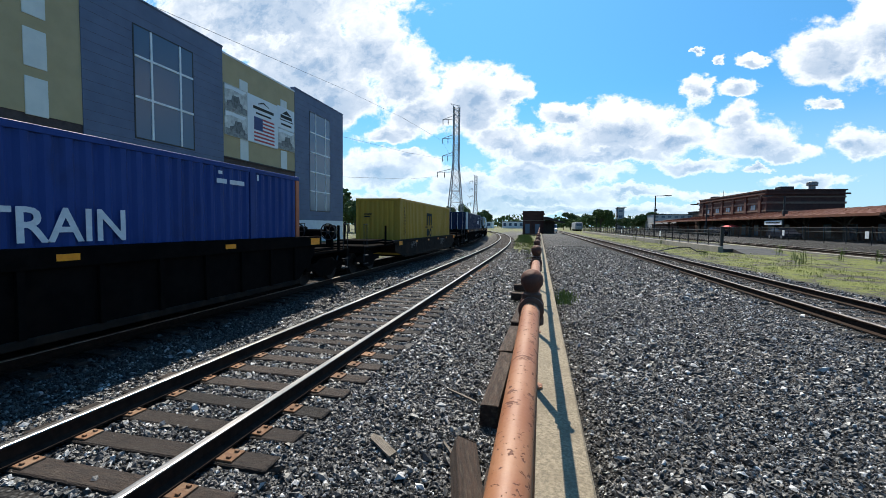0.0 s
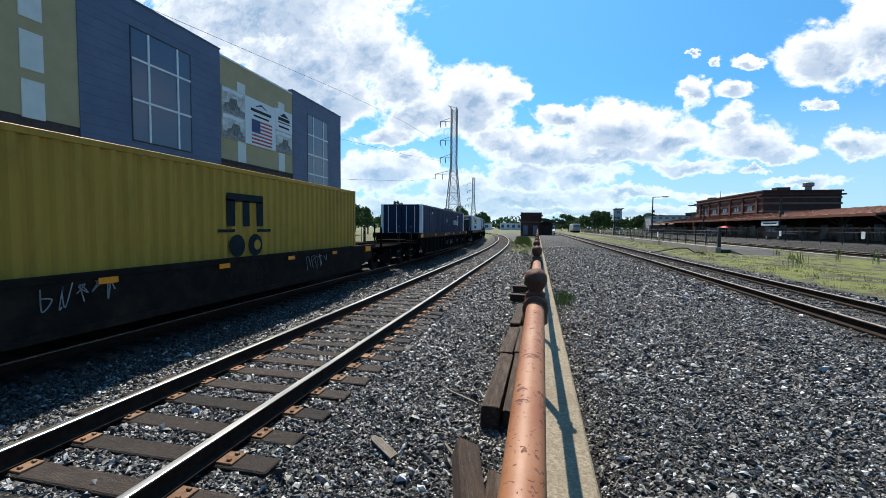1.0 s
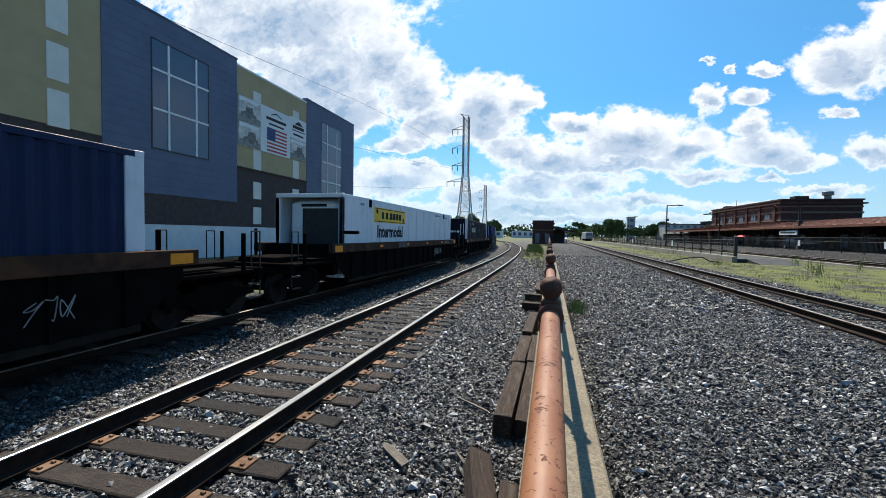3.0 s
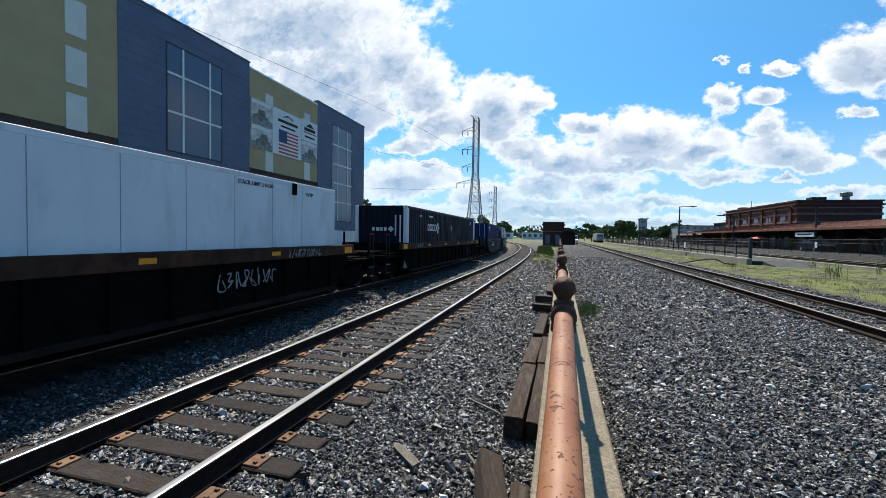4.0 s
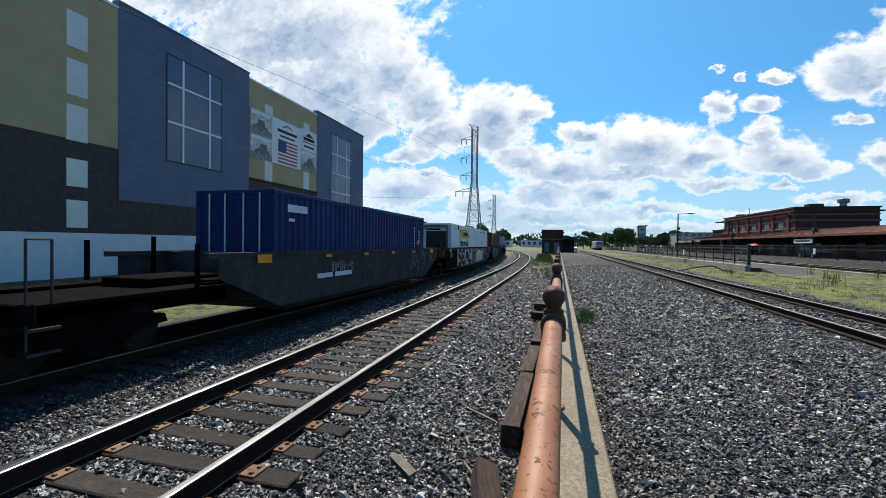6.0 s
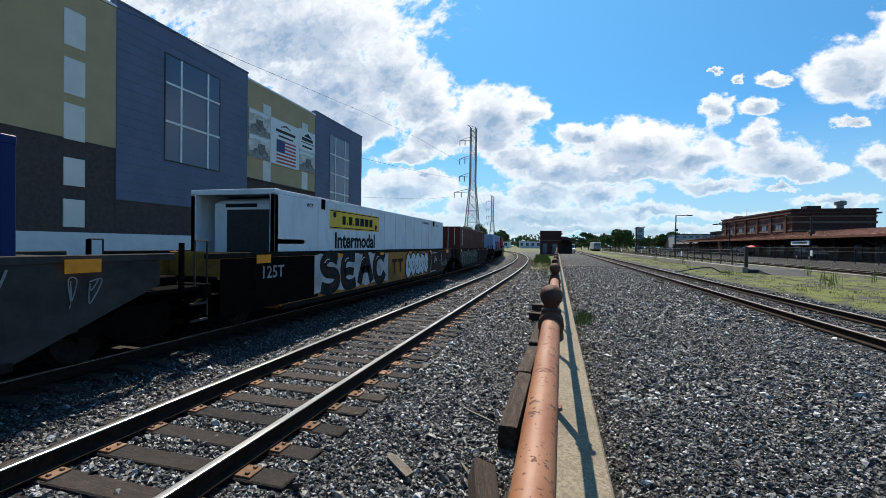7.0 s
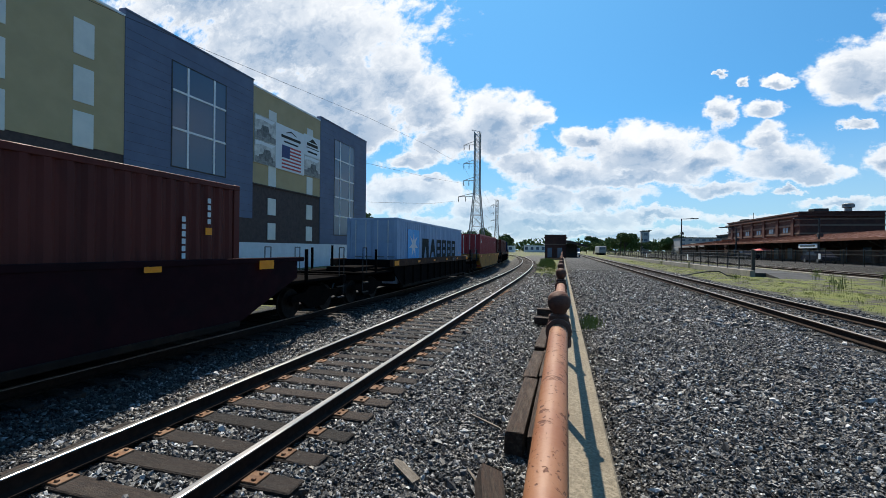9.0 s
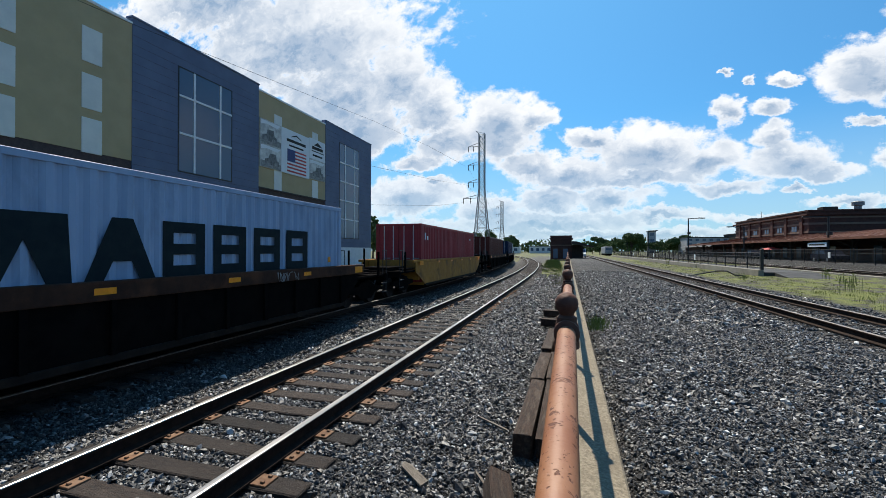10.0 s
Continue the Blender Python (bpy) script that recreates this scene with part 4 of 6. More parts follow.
def build_station():
    st = thing("station_building", "two-storey red-brick station with stone bands and flat roof", "building")
    x0, x1, y0, y1, z1 = 40.0, 52.0, 88.0, 121.0, 8.9
    part("wall", MB().box(x0, x1, y0, y1, 0.0, z1), M_STBRICK, st)
    for z, h, o in ((5.2, 0.28, 0.12), (6.6, 0.35, 0.15), (7.7, 0.25, 0.10)):
        part("stone_band", MB().box(x0 - o, x1 + o, y0 - o, y1 + o, z, z + h), M_STONEBAND, st, "pale stone band")
    part("cornice", MB().box(x0 - 0.5, x1 + 0.5, y0 - 0.5, y1 + 0.5, 8.25, 8.5), M_STBRICK, st)
    part("parapet", MB().box(x0 - 0.2, x1 + 0.2, y0 - 0.2, y1 + 0.2, 8.9, 9.15), M_STBRICK, st)
    for k in range(6):
        y = y0 + 2.0 + 5.6 * k
        part("pilaster", MB().box(x0 - 0.28, x0, y - 0.45, y + 0.45, 0.0, 8.25), M_STBRICK, st)
    for k in range(5):
        y = y0 + 4.8 + 5.6 * k
        w = part("window", MB().box(x0 - 0.05, x0 + 0.1, y - 0.9, y + 0.9, 5.55, 6.5), M_GLASS, st)
        part("window_frame", MB().box(x0 - 0.08, x0 - 0.05, y - 0.05, y + 0.05, 5.55, 6.5), M_DARKWOOD, w)
    part("roof_unit", MB().box(44, 46.2, 92, 94, 9.15, 10.0, 0.05), M_CARGREY, st, "grey rooftop unit")
    part("roof_fan", MB().lathe([(0.5, 9.15), (0.5, 9.9), (0.85, 10.0), (0.85, 10.6), (0.6, 10.75)], 12, "z", (48.5, 91, 0)), M_STEEL, st, "steel rooftop fan")
    part("roof_pole", MB().tube((40.5, 108, 9.1), (40.5, 108, 10.6), 0.05, n=6), M_BLACK, st)
    part("roof_unit", MB().box(41, 42.4, 115, 117, 9.15, 9.7, 0.05), M_CARGREY, st, "grey rooftop unit")
    # long platform canopy in front of the station
    c = thing("platform_canopy", "long rust-red metal canopy on dark timber posts", "canopy")
    roof = [(30.0, 3.4), (39.9, 4.75), (39.9, 4.95), (30.0, 3.62)]
    part("roof", MB().prism(roof, "y", 46.0, 122.0), M_CANOPY, c)
    for k in range(38):
        y = 46.6 + 2.0 * k
        part("roof_seam", MB().prism([(30.0, 3.62), (39.9, 4.95), (39.9, 5.0), (30.0, 3.67)], "y", y - 0.03, y + 0.03), M_CANOPY, c)
    part("fascia", MB().box(29.9, 30.05, 46.0, 122, 3.36, 3.63), M_CANOPY, c)
    for k in range(11):
        y = 47.5 + 7.2 * k
        p = part("post", MB().box(32.4, 32.8, y - 0.2, y + 0.2, 0.2, 3.75, 0.03), M_DARKWOOD, c)
        part("brace", MB().tube((32.6, y + 0.15, 2.5), (32.6, y + 1.5, 3.7), 0.09, n=5).tube((32.6, y - 0.15, 2.5), (32.6, y - 1.5, 3.7), 0.09, n=5).tube((32.4, y, 2.5), (30.7, y, 3.45), 0.09, n=5), M_DARKWOOD, p)
    part("back_wall", MB().box(39.5, 39.9, 46.0, 122, 0.2, 4.7), M_STBRICK, c)
    for k in range(14):
        y = 50 + 5.0 * k
        part("doorway", MB().box(39.44, 39.52, y - 0.8, y + 0.8, 0.3, 2.8), M_GLASS, c)
    low = thing("station_wing", "long low station wing with dull grey roof", "building")
    part("wall", MB().box(36, 44, 124, 151, 0.0, 3.2), M_STBRICK, low)
    part("roof", MB().prism([(34.5, 3.1), (45.5, 3.1), (40, 4.6)], "y", 123, 152), M_SLAB, low)
    for x, y, w, h, z0, m in ((30.6, 78.0, 3.6, 0.5, 2.2, M_RED), (33.3, 86.0, 3.6, 0.5, 2.2, M_PALEGREY)):
        t = thing("parasol", "red market parasol beside the station canopy" if m is M_RED else "grey market parasol beside the station canopy", "parasol", at=pose(x, y, 0))
        part("canopy_cloth", MB().lathe([(1.6, z0), (1.55, z0 + 0.06), (0.8, z0 + 0.3), (0.04, z0 + 0.5)], 8), m, t)
        part("pole", MB().tube((0, 0, 0.2), (0, 0, z0 + 0.45), 0.035, n=8), M_STEEL, t)
        part("base", MB().lathe([(0.35, 0.2), (0.35, 0.3), (0.08, 0.34)], 12), M_BLACK, t)
    s = thing("hanging_sign", "white lettered sign hanging under the canopy", "sign")
    part("board", MB().box(30.0, 30.08, 62.0, 66.2, 2.55, 3.1, 0.01), M_FRAME, s)
    part("hanger", MB().tube((30.04, 62.5, 3.1), (30.04, 62.5, 3.3), 0.02, n=5).tube((30.04, 65.7, 3.1), (30.04, 65.7, 3.3), 0.02, n=5), M_BLACK, s)
    part("wording_bar", MB().box(29.99, 30.0, 62.4, 65.8, 2.75, 2.92), M_CARGREY, s)
    # parked cars behind the fence
    for x, y, m, lab in ((29.3, 60, M_C["ink"], "black"), (29.3, 80, M_C["ink"], "black")):
        build_car(x, y, m, lab)


def build_car(x, y, m, lab):
    c = thing("parked_car", f"{lab} saloon car parked behind the fence", "car", "parked cars", at=pose(x, y, 0.74))
    body = [(-2.2, 0.35), (-2.2, 0.75), (-1.2, 0.92), (-0.6, 1.4), (0.9, 1.42), (1.6, 0.98), (2.2, 0.9), (2.25, 0.35)]
    part("body", MB().prism(body, "x", -0.85, 0.85), m, c)
    part("side_glass", MB().prism([(-1.05, 0.95), (-0.55, 1.34), (0.85, 1.36), (1.4, 0.98)], "x", -0.86, 0.86), M_GLASS, c)
    for wy in (-1.35, 1.35):
        for wx in (-0.86, 0.66):
            w = part("wheel", MB().lathe([(0.2, wx), (0.32, wx + 0.02), (0.32, wx + 0.18), (0.2, wx + 0.2)], 14, "x", (0, wy, 0.32)), M_TYRE, c)
            part("rim", MB().lathe([(0.19, wx - 0.004), (0.19, wx + 0.204)], 12, "x", (0, wy, 0.32)), M_STEEL, w)


def build_street_lamp(x, y, h, reach, label):
    root = thing("street_lamp", label, "street lamp", "platform lamps", at=pose(x, y, 0.2))
    part("pole", MB().tube((0, 0, 0), (0, 0, h), 0.15, 0.10, n=10).lathe([(0.2, 0), (0.2, 0.3), (0.12, 0.4)], 10), M_BLACK, root)
    part("arm", MB().tube((0, 0, h - 0.06), (reach, 0, h), 0.07, n=6), M_BLACK, root)
    e = 1 if reach > 0 else -1
    part("lamp_head", MB().prism([(reach - e * 0.2, h + 0.12), (reach + e * 0.9, h + 0.06), (reach + e * 0.95, h - 0.04), (reach + e * 0.5, h - 0.12), (reach - e * 0.2, h - 0.04)], "y", -0.18, 0.18), M_BLACK, root)
    part("bracket", MB().box(-0.15, 0.35, -0.2, 0.2, h * 0.62, h * 0.62 + 0.45, 0.03), M_BLACK, root)


def build_shed():
    s = thing("brick_shed", "small dark brick trackside building with a canopy", "building")
    part("wall", MB().box(-3.7, 1.0, 100, 108, 0.0, 5.2), M_STBRICK, s)
    part("cornice", MB().box(-3.95, 1.25, 99.75, 108.2, 4.7, 4.95), M_STBRICK, s)
    part("parapet", MB().box(-3.75, 1.05, 99.95, 108.05, 5.2, 5.5), M_STBRICK, s)
    part("stone_band", MB().box(-3.78, 1.08, 99.92, 108.08, 3.2, 3.4), M_STONEBAND, s)
    for x in (-2.6, -0.4):
        part("doorway", MB().box(x - 0.5, x + 0.5, 99.93, 100.1, 0.3, 2.5), M_GLASS, s)
    part("canopy", MB().prism([(0.95, 4.15), (1.9, 4.1), (5.6, 2.95), (5.6, 2.75), (1.9, 3.5), (0.95, 3.5)], "y", 97.0, 104), M_DARKWOOD, s, "dark wing-shaped canopy")
    # Dark block added to stand in for the shade beneath the canopy.
    part("annex", MB().box(1.0, 3.4, 101.5, 108, 0.0, 3.4), M_DARKWOOD, s, "dark block standing in for shade under the canopy")
    for k in range(2):
        part("post", MB().box(3.2, 3.4, 98.2 + 4.5 * k, 98.4 + 4.5 * k, 0.2, 3.0), M_DARKWOOD, s)


def build_railcar(x, y):
    r = thing("railcar", "far-off passenger railcar, greyed for shade and placed to fit the view", "train", at=pose(x, y, 0.2))
    # Grey body colour carries the shade on the railcar's front.
    part("body", MB().box(-1.35, 1.35, 0, 20, 0.7, 3.5, 0.25), M_C["grey"], r)
    part("windscreen", MB().box(-1.0, 1.0, -0.03, 0.1, 2.1, 3.1, 0.02), M_GLASS, r)
    part("underframe", MB().box(-1.2, 1.2, 0.4, 19.6, 0.2, 0.7), M_CARSTEEL, r)
    for yy in (3, 17):
        part("bogie", MB().box(-0.9, 0.9, yy - 1.4, yy + 1.4, 0.02, 0.5, 0.05), M_CARSTEEL, r)


def leaf_cloud(mb, rng, centre, rad, count, size):
    for _ in range(count):
        d = Vector((rng.gauss(0, 1), rng.gauss(0, 1), rng.gauss(0, 1))).normalized() * (rng.random() ** 0.4)
        p = Vector(centre) + Vector((d.x * rad[0], d.y * rad[1], d.z * rad[2]))
        q = Euler((rng.uniform(0, 6.3), rng.uniform(0, 6.3), rng.uniform(0, 6.3)))
        vs = []
        for a, b in ((-1, -0.5), (0.1, -0.75), (1, 0.05), (0.2, 0.8), (-0.8, 0.55)):
            vv = Vector((a * size * rng.uniform(0.6, 1.3), b * size * rng.uniform(0.6, 1.3), rng.uniform(-0.3, 0.3) * size))
            vv.rotate(q)
            vs.append(p + vv)
        mb.add(vs, [(0, 1, 2, 3, 4)])


def build_tree(x, y, h, wide, seed, label="leafy green broadleaf tree behind the tracks", leaves=900):
    rng = random.Random(seed)
    t = thing("tree", label, "tree", "trees along the line", at=pose(x, y, 0))
    tr = MB().tube((0, 0, -0.2), (rng.uniform(-0.3, 0.3), 0, h * 0.55), 0.03 * h, 0.015 * h, n=7)
    lobes = []
    for k in range(9):
        a = rng.uniform(0, 6.28)
        p = (math.cos(a) * wide * rng.uniform(0.1, 0.36), math.sin(a) * wide * rng.uniform(0.1, 0.36), h * rng.uniform(0.42, 0.86))
        tr.tube((0, 0, h * rng.uniform(0.25, 0.5)), p, 0.012 * h, 0.004 * h, n=5)
        lobes.append(p)
    part("trunk", tr, M_BARK, t)
    mb = MB()
    for p in lobes:
        leaf_cloud(mb, rng, p, (wide * 0.22 * rng.uniform(0.7, 1.25), wide * 0.22 * rng.uniform(0.7, 1.25), h * 0.15 * rng.uniform(0.7, 1.2)), leaves // 9, 0.045 * h)
    part("crown", mb, M_LEAF, t)


def build_weeds():
    rng = random.Random(5)

    def clump(mb, x, y, z, h, n):
        for _ in range(n):
            a, l = rng.uniform(0, 6.28), h * rng.uniform(0.5, 1.2)
            lean = rng.uniform(0.05, 0.5) if h < 0.45 else rng.uniform(0.02, 0.2)
            bx, by = x + rng.gauss(0, 0.12), y + rng.gauss(0, 0.12)
            tip = (bx + math.cos(a) * lean * l, by + math.sin(a) * lean * l, z + l)
            mid = (bx + math.cos(a) * lean * l * 0.4, by + math.sin(a) * lean * l * 0.4, z + l * 0.6)
            w = 0.010 * l + 0.002
            mb.add([(bx - w / 2, by, z), (bx + w / 2, by, z), (mid[0] + w, mid[1], mid[2]), tip, (mid[0] - w, mid[1] + w, mid[2])], [(0, 1, 2, 3, 4)])
    mb = MB()
    clump(mb, 0.70, 9.5, 0.34, 0.16, 160)
    clump(mb, 0.78, 10.1, 0.34, 0.2, 160)
    tagged(part("weed_clump", mb, M_WEED), "small green weed clump at the foot of the wall", "weeds", kind="stuff")
    mb = MB()
    for _ in range(900):
        y = 24 + 71 * rng.random() ** 0.8
        x = rng.uniform(-2.6, -0.3) + bend_off(y) * 0.35
        clump(mb, x, y, -0.18, rng.uniform(0.12, 0.5) * min(1.0, (y - 16) / 40), 14)
    tagged(part("weeds", mb, M_WEED), "tall green weeds between the wall and the track", "weeds", kind="stuff")
    mb = MB()
    for _ in range(700):
        clump(mb, rng.uniform(8.8, 13.2) + 4.0 * rng.random() ** 4, 9 + 70 * rng.random() ** 1.5, 0.2, rng.uniform(0.05, 0.16), 14)
    for x, y, h in ((14.2, 27, 0.7), (14.8, 29, 0.6), (17.2, 29, 0.8), (18.0, 27.5, 0.8), (12.3, 23.5, 0.6), (16, 33, 0.8), (13.0, 50, 0.7), (12.8, 62, 0.8), (19, 26, 0.9), (10.4, 30, 0.5)):
        clump(mb, x, y, 0.18, h, 12)
        for _ in range(70):
            a, q = rng.uniform(0, 6.28), rng.uniform(0.25, 1.0)
            px_, py_, pz_ = x + rng.gauss(0, 0.16), y + rng.gauss(0, 0.16), 0.18 + h * q
            mb.add([(px_, py_, pz_), (px_ + 0.05 * math.cos(a), py_ + 0.05 * math.sin(a), pz_ + 0.02), (px_ + 0.09 * math.cos(a + 0.3), py_ + 0.09 * math.sin(a + 0.3), pz_ - 0.01)], [(0, 1, 2)])
    tagged(part("grass_tufts", mb, M_WEED), "yellow-green grass tufts and tall weeds beside the track", "grass", kind="stuff")
    # bent iron bar lying in the grass
    mb = MB()
    pts = [(8.3, 33.4, 0.26), (9.3, 34.6, 0.36), (10.6, 35.4, 0.55), (11.2, 35.3, 0.56), (11.6, 34.9, 0.28), (12.1, 34.6, 0.25)]
    for p, q in zip(pts, pts[1:]):
        mb.tube(p, q, 0.045, n=6)
    tagged(part("bent_pipe", mb, M_BLACK), "bent dark iron pipe lying in the grass", "pipe")


def build_distance():
    rng = random.Random(11)
    for k in range(14):
        build_tree(rng.uniform(-75, -32), rng.uniform(150, 260), rng.uniform(7, 12), rng.uniform(7, 11), 100 + k, "green tree far behind the train", 1000)
    for k in range(10):
        build_tree(rng.uniform(-52, -38), 62 + 7 * k, rng.uniform(7, 10), rng.uniform(6, 9), 300 + k, "green tree beyond the storage building", 1000)
    for k in range(22):
        build_tree(12 + k * 3.2 + rng.uniform(-1, 1), rng.uniform(196, 260), rng.uniform(6, 10.5), rng.uniform(7, 11), 200 + k, "dense green tree beyond the station", 1500)
    mb = MB()
    for k in range(240):
        x = -330 + k * 3.0 + rng.uniform(-2, 2)
        leaf_cloud(mb, rng, (x, 520 + rng.uniform(-25, 25), rng.uniform(3, 10)), (9, 8, rng.uniform(4, 8)), 34, 1.7)
    tagged(part("far_woods", mb, M_LEAF), "distant dark green tree line on the horizon", "woods", kind="stuff")

    def block(x, y, wd, d, h, m, label, cols, rows):
        b = thing("far_building", label, "building", "distant buildings", at=pose(x, y, 0))
        part("wall", MB().box(0, wd, 0, d, 0, h), m, b)
        part("roof_edge", MB().box(-0.2, wd + 0.2, -0.2, d + 0.2, h, h + 0.35), M_CARGREY, b)
        for r in range(rows):
            for c in range(cols):
                part("window", MB().box((c + 0.25) * wd / cols, (c + 0.75) * wd / cols, -0.06, 0.1, (r + 0.35) * h / rows, (r + 0.8) * h / rows), M_GLASS, b)
    block(47, 195, 15, 14, 7.4, M_PALEGREY, "pale grey apartment block beyond the station", 6, 4)
    block(63, 190, 18, 14, 8.6, M_CARGREY, "dark grey apartment block beyond the station", 6, 4)
    block(34.2, 205, 3.0, 4.0, 10.5, M_PALEGREY, "slim pale tower beyond the trees", 1, 4)
    block(82, 215, 22, 16, 11, M_CARGREY, "grey flat-roofed building beyond the station", 6, 3)
    for x, y, wd, h, m in ((-62, 330, 26, 5, M_WHITEWALL), (-30, 350, 22, 5.5, M_WHITEWALL), (-4, 340, 16, 5, M_CARGREY)):
        block(x, y, wd, 14, h, m, "low white warehouse far down the line", 5, 1)
    # pale van at the end of the yard
    v = thing("van", "white van parked at the end of the gravel yard", "van", at=pose(3.4, 112, 0.33))
    part("body", MB().prism([(-2.6, 0.4), (-2.6, 1.0), (-1.9, 1.3), (-1.4, 2.2), (2.6, 2.25), (2.6, 0.4)], "x", -1.0, 1.0), M_C["white"], v)
    part("windscreen", MB().prism([(-1.88, 1.33), (-1.45, 2.1), (-1.40, 2.1), (-1.83, 1.33)], "x", -0.9, 0.9), M_GLASS, v, at=pose(0, -0.03, 0))
    for wy in (-1.7, 1.7):
        for wx in (-1.0, 0.78):
            part("wheel", MB().lathe([(0.22, wx), (0.36, wx + 0.02), (0.36, wx + 0.2), (0.22, wx + 0.22)], 12, "x", (0, wy, 0.36)), M_TYRE, v)


# ---- the train ----
SPEED = 17.4
SIDE = Matrix(((0, 0, 1, 0), (1, 0, 0, 0), (0, 1, 0, 0), (0, 0, 0, 1)))  # lettering that faces +x
MOVERS = []  # (thing, place along the line at the start)
CH = 2.896


def corrugated(x, y0, y1, z0, z1, pitch=0.28, deep=0.04, out=1):
    """A trapezoidal corrugated sheet whose outer faces lie at x."""
    n = max(int((y1 - y0) / pitch), 1)
    p = (y1 - y0) / n
    line = []
    for k in range(n):
        a = y0 + k * p
        line += [(x - out * deep, a), (x - out * deep, a + 0.22 * p), (x, a + 0.46 * p), (x, a + 0.78 * p)]
    line.append((x - out * deep, y1))
    mb = MB()
    m = len(line)
    mb.v = [(a, b, z0) for a, b in line] + [(a, b, z1) for a, b in line] + [(a - out * 0.03, b, z0) for a, b in line] + [(a - out * 0.03, b, z1) for a, b in line]
    for k in range(m - 1):
        mb.f += [(k, k + 1, m + k + 1, m + k), (2 * m + k, 3 * m + k, 3 * m + k + 1, 2 * m + k + 1)]
    return mb


def build_container(label, s_near, length, paint, end="doors", smooth=False, posts=None, width=2.44, lift=0.45, far_post=None):
    """A box lying along the line; s_near: where its near end is at the start."""
    m = M_C[paint]
    c = thing("container", label, "shipping container", "containers on the train")
    L, hw = length / 2, width / 2
    pm = M_C[posts] if posts else m
    for sx in (-1, 1):
        if smooth:
            side = part("side_panel", MB().box(min(sx * (hw - 0.05), sx * hw), max(sx * (hw - 0.05), sx * hw), -L + 0.16, L - 0.16, 0.15, CH - 0.12), m, c)
            if sx > 0:
                k = -L + 2.0
                while k < L - 1:
                    part("panel_seam", MB().box(hw, hw + 0.006, k - 0.004, k + 0.004, 0.16, CH - 0.13), M_C["grey"], side)
                    k += 1.24
        else:
            part("side_panel", corrugated(sx * (hw - 0.012), -L + 0.15, L - 0.15, 0.15, CH - 0.11, out=sx), m, c)
        part("top_rail", MB().box(min(sx * (hw - 0.07), sx * hw), max(sx * (hw - 0.07), sx * hw), -L + 0.16, L - 0.16, CH - 0.12, CH - 0.01, 0.008), m, c)
        part("bottom_rail", MB().box(min(sx * (hw - 0.07), sx * hw), max(sx * (hw - 0.07), sx * hw), -L + 0.16, L - 0.16, 0.02, 0.16, 0.008), m, c)
        for sy in (-1, 1):
            x0, x1 = sorted((sx * (hw - 0.16), sx * hw))
            y0, y1 = sorted((sy * (L - (0.34 if posts else 0.17)), sy * L))
            mt = pm
            if far_post and sy > 0:
                mt = M_C[far_post] if far_post in M_C else far_post
            post = part("corner_post", MB().box(x0, x1, y0, y1, 0.11, CH - 0.11, 0.01), mt, c)
            x0, x1 = sorted((sx * (hw - 0.17), sx * (hw + 0.004)))
            y0, y1 = sorted((sy * (L - 0.178), sy * (L + 0.004)))
            for zc in (0.0, CH - 0.12):
                part("corner_casting", MB().box(x0, x1, y0, y1, zc, zc + 0.12, 0.012), pm, post)
        if length > 14:
            for sy in (-1, 1):
                y = sy * 6.02
                x0, x1 = sorted((sx * (hw - 0.1), sx * (hw + 0.006)))
                part("lifting_post", MB().box(x0, x1, y - 0.1, y + 0.1, 0.05, CH, 0.01), m, c)
    part("roof", MB().box(-hw + 0.06, hw - 0.06, -L + 0.1, L - 0.1, CH - 0.06, CH - 0.02), m, c)
    part("floor", MB().box(-hw + 0.06, hw - 0.06, -L + 0.1, L - 0.1, 0.1, 0.16), M_CARSTEEL, c)
    for sy in (-1, 1):
        y0, y1 = sorted((sy * (L - 0.14), sy * (L - 0.02)))
        part("end_sill", MB().box(-hw + 0.16, hw - 0.16, y0, y1, 0.0, 0.15, 0.008), m, c)
        part("end_header", MB().box(-hw + 0.16, hw - 0.16, y0, y1, CH - 0.13, CH - 0.005, 0.008), m, c)
    part("far_end_panel", MB().box(-hw + 0.15, hw - 0.15, L - 0.1, L - 0.05, 0.14, CH - 0.12), m, c)
    if end == "doors":
        for x0, x1 in ((-hw + 0.165, -0.01), (0.01, hw - 0.165)):
            d = part("door", MB().box(x0, x1, -L + 0.03, -L + 0.09, 0.15, CH - 0.13, 0.01), m, c)
            for k in range(3):
                z = 0.3 + k * 0.8
                part("door_panel", MB().box(x0 + 0.08, x1 - 0.08, -L + 0.015, -L + 0.031, z, z + 0.68, 0.006), m, d)
            for f in (0.28, 0.75):
                x = x0 + (x1 - x0) * f
                part("locking_bar", MB().tube((x, -L - 0.012, 0.1), (x, -L - 0.012, CH - 0.1), 0.02, n=8), M_PALEPANEL, d, "pale galvanised locking bar")
                part("bar_handle", MB().box(x - 0.02, x + 0.32, -L - 0.035, -L - 0.015, 1.15, 1.19), M_STEEL, d)
    elif end == "plain":
        part("near_end_panel", corrugated(0, -hw + 0.16, hw - 0.16, 0.14, CH - 0.12, 0.26, 0.03), m, c, at=pose(0, -L + 0.04, 0, 0, 0, -90))
    elif end == "cooler":
        part("bulkhead", MB().box(-hw + 0.1, hw - 0.1, -L + 1.25, -L + 1.35, 0.14, CH - 0.1), m, c)
        part("frame_bar", MB().box(-hw, hw, -L, -L + 0.12, CH - 0.14, CH, 0.01), m, c)
        for sx in (-1, 1):
            x0, x1 = sorted((sx * (hw - 0.14), sx * hw))
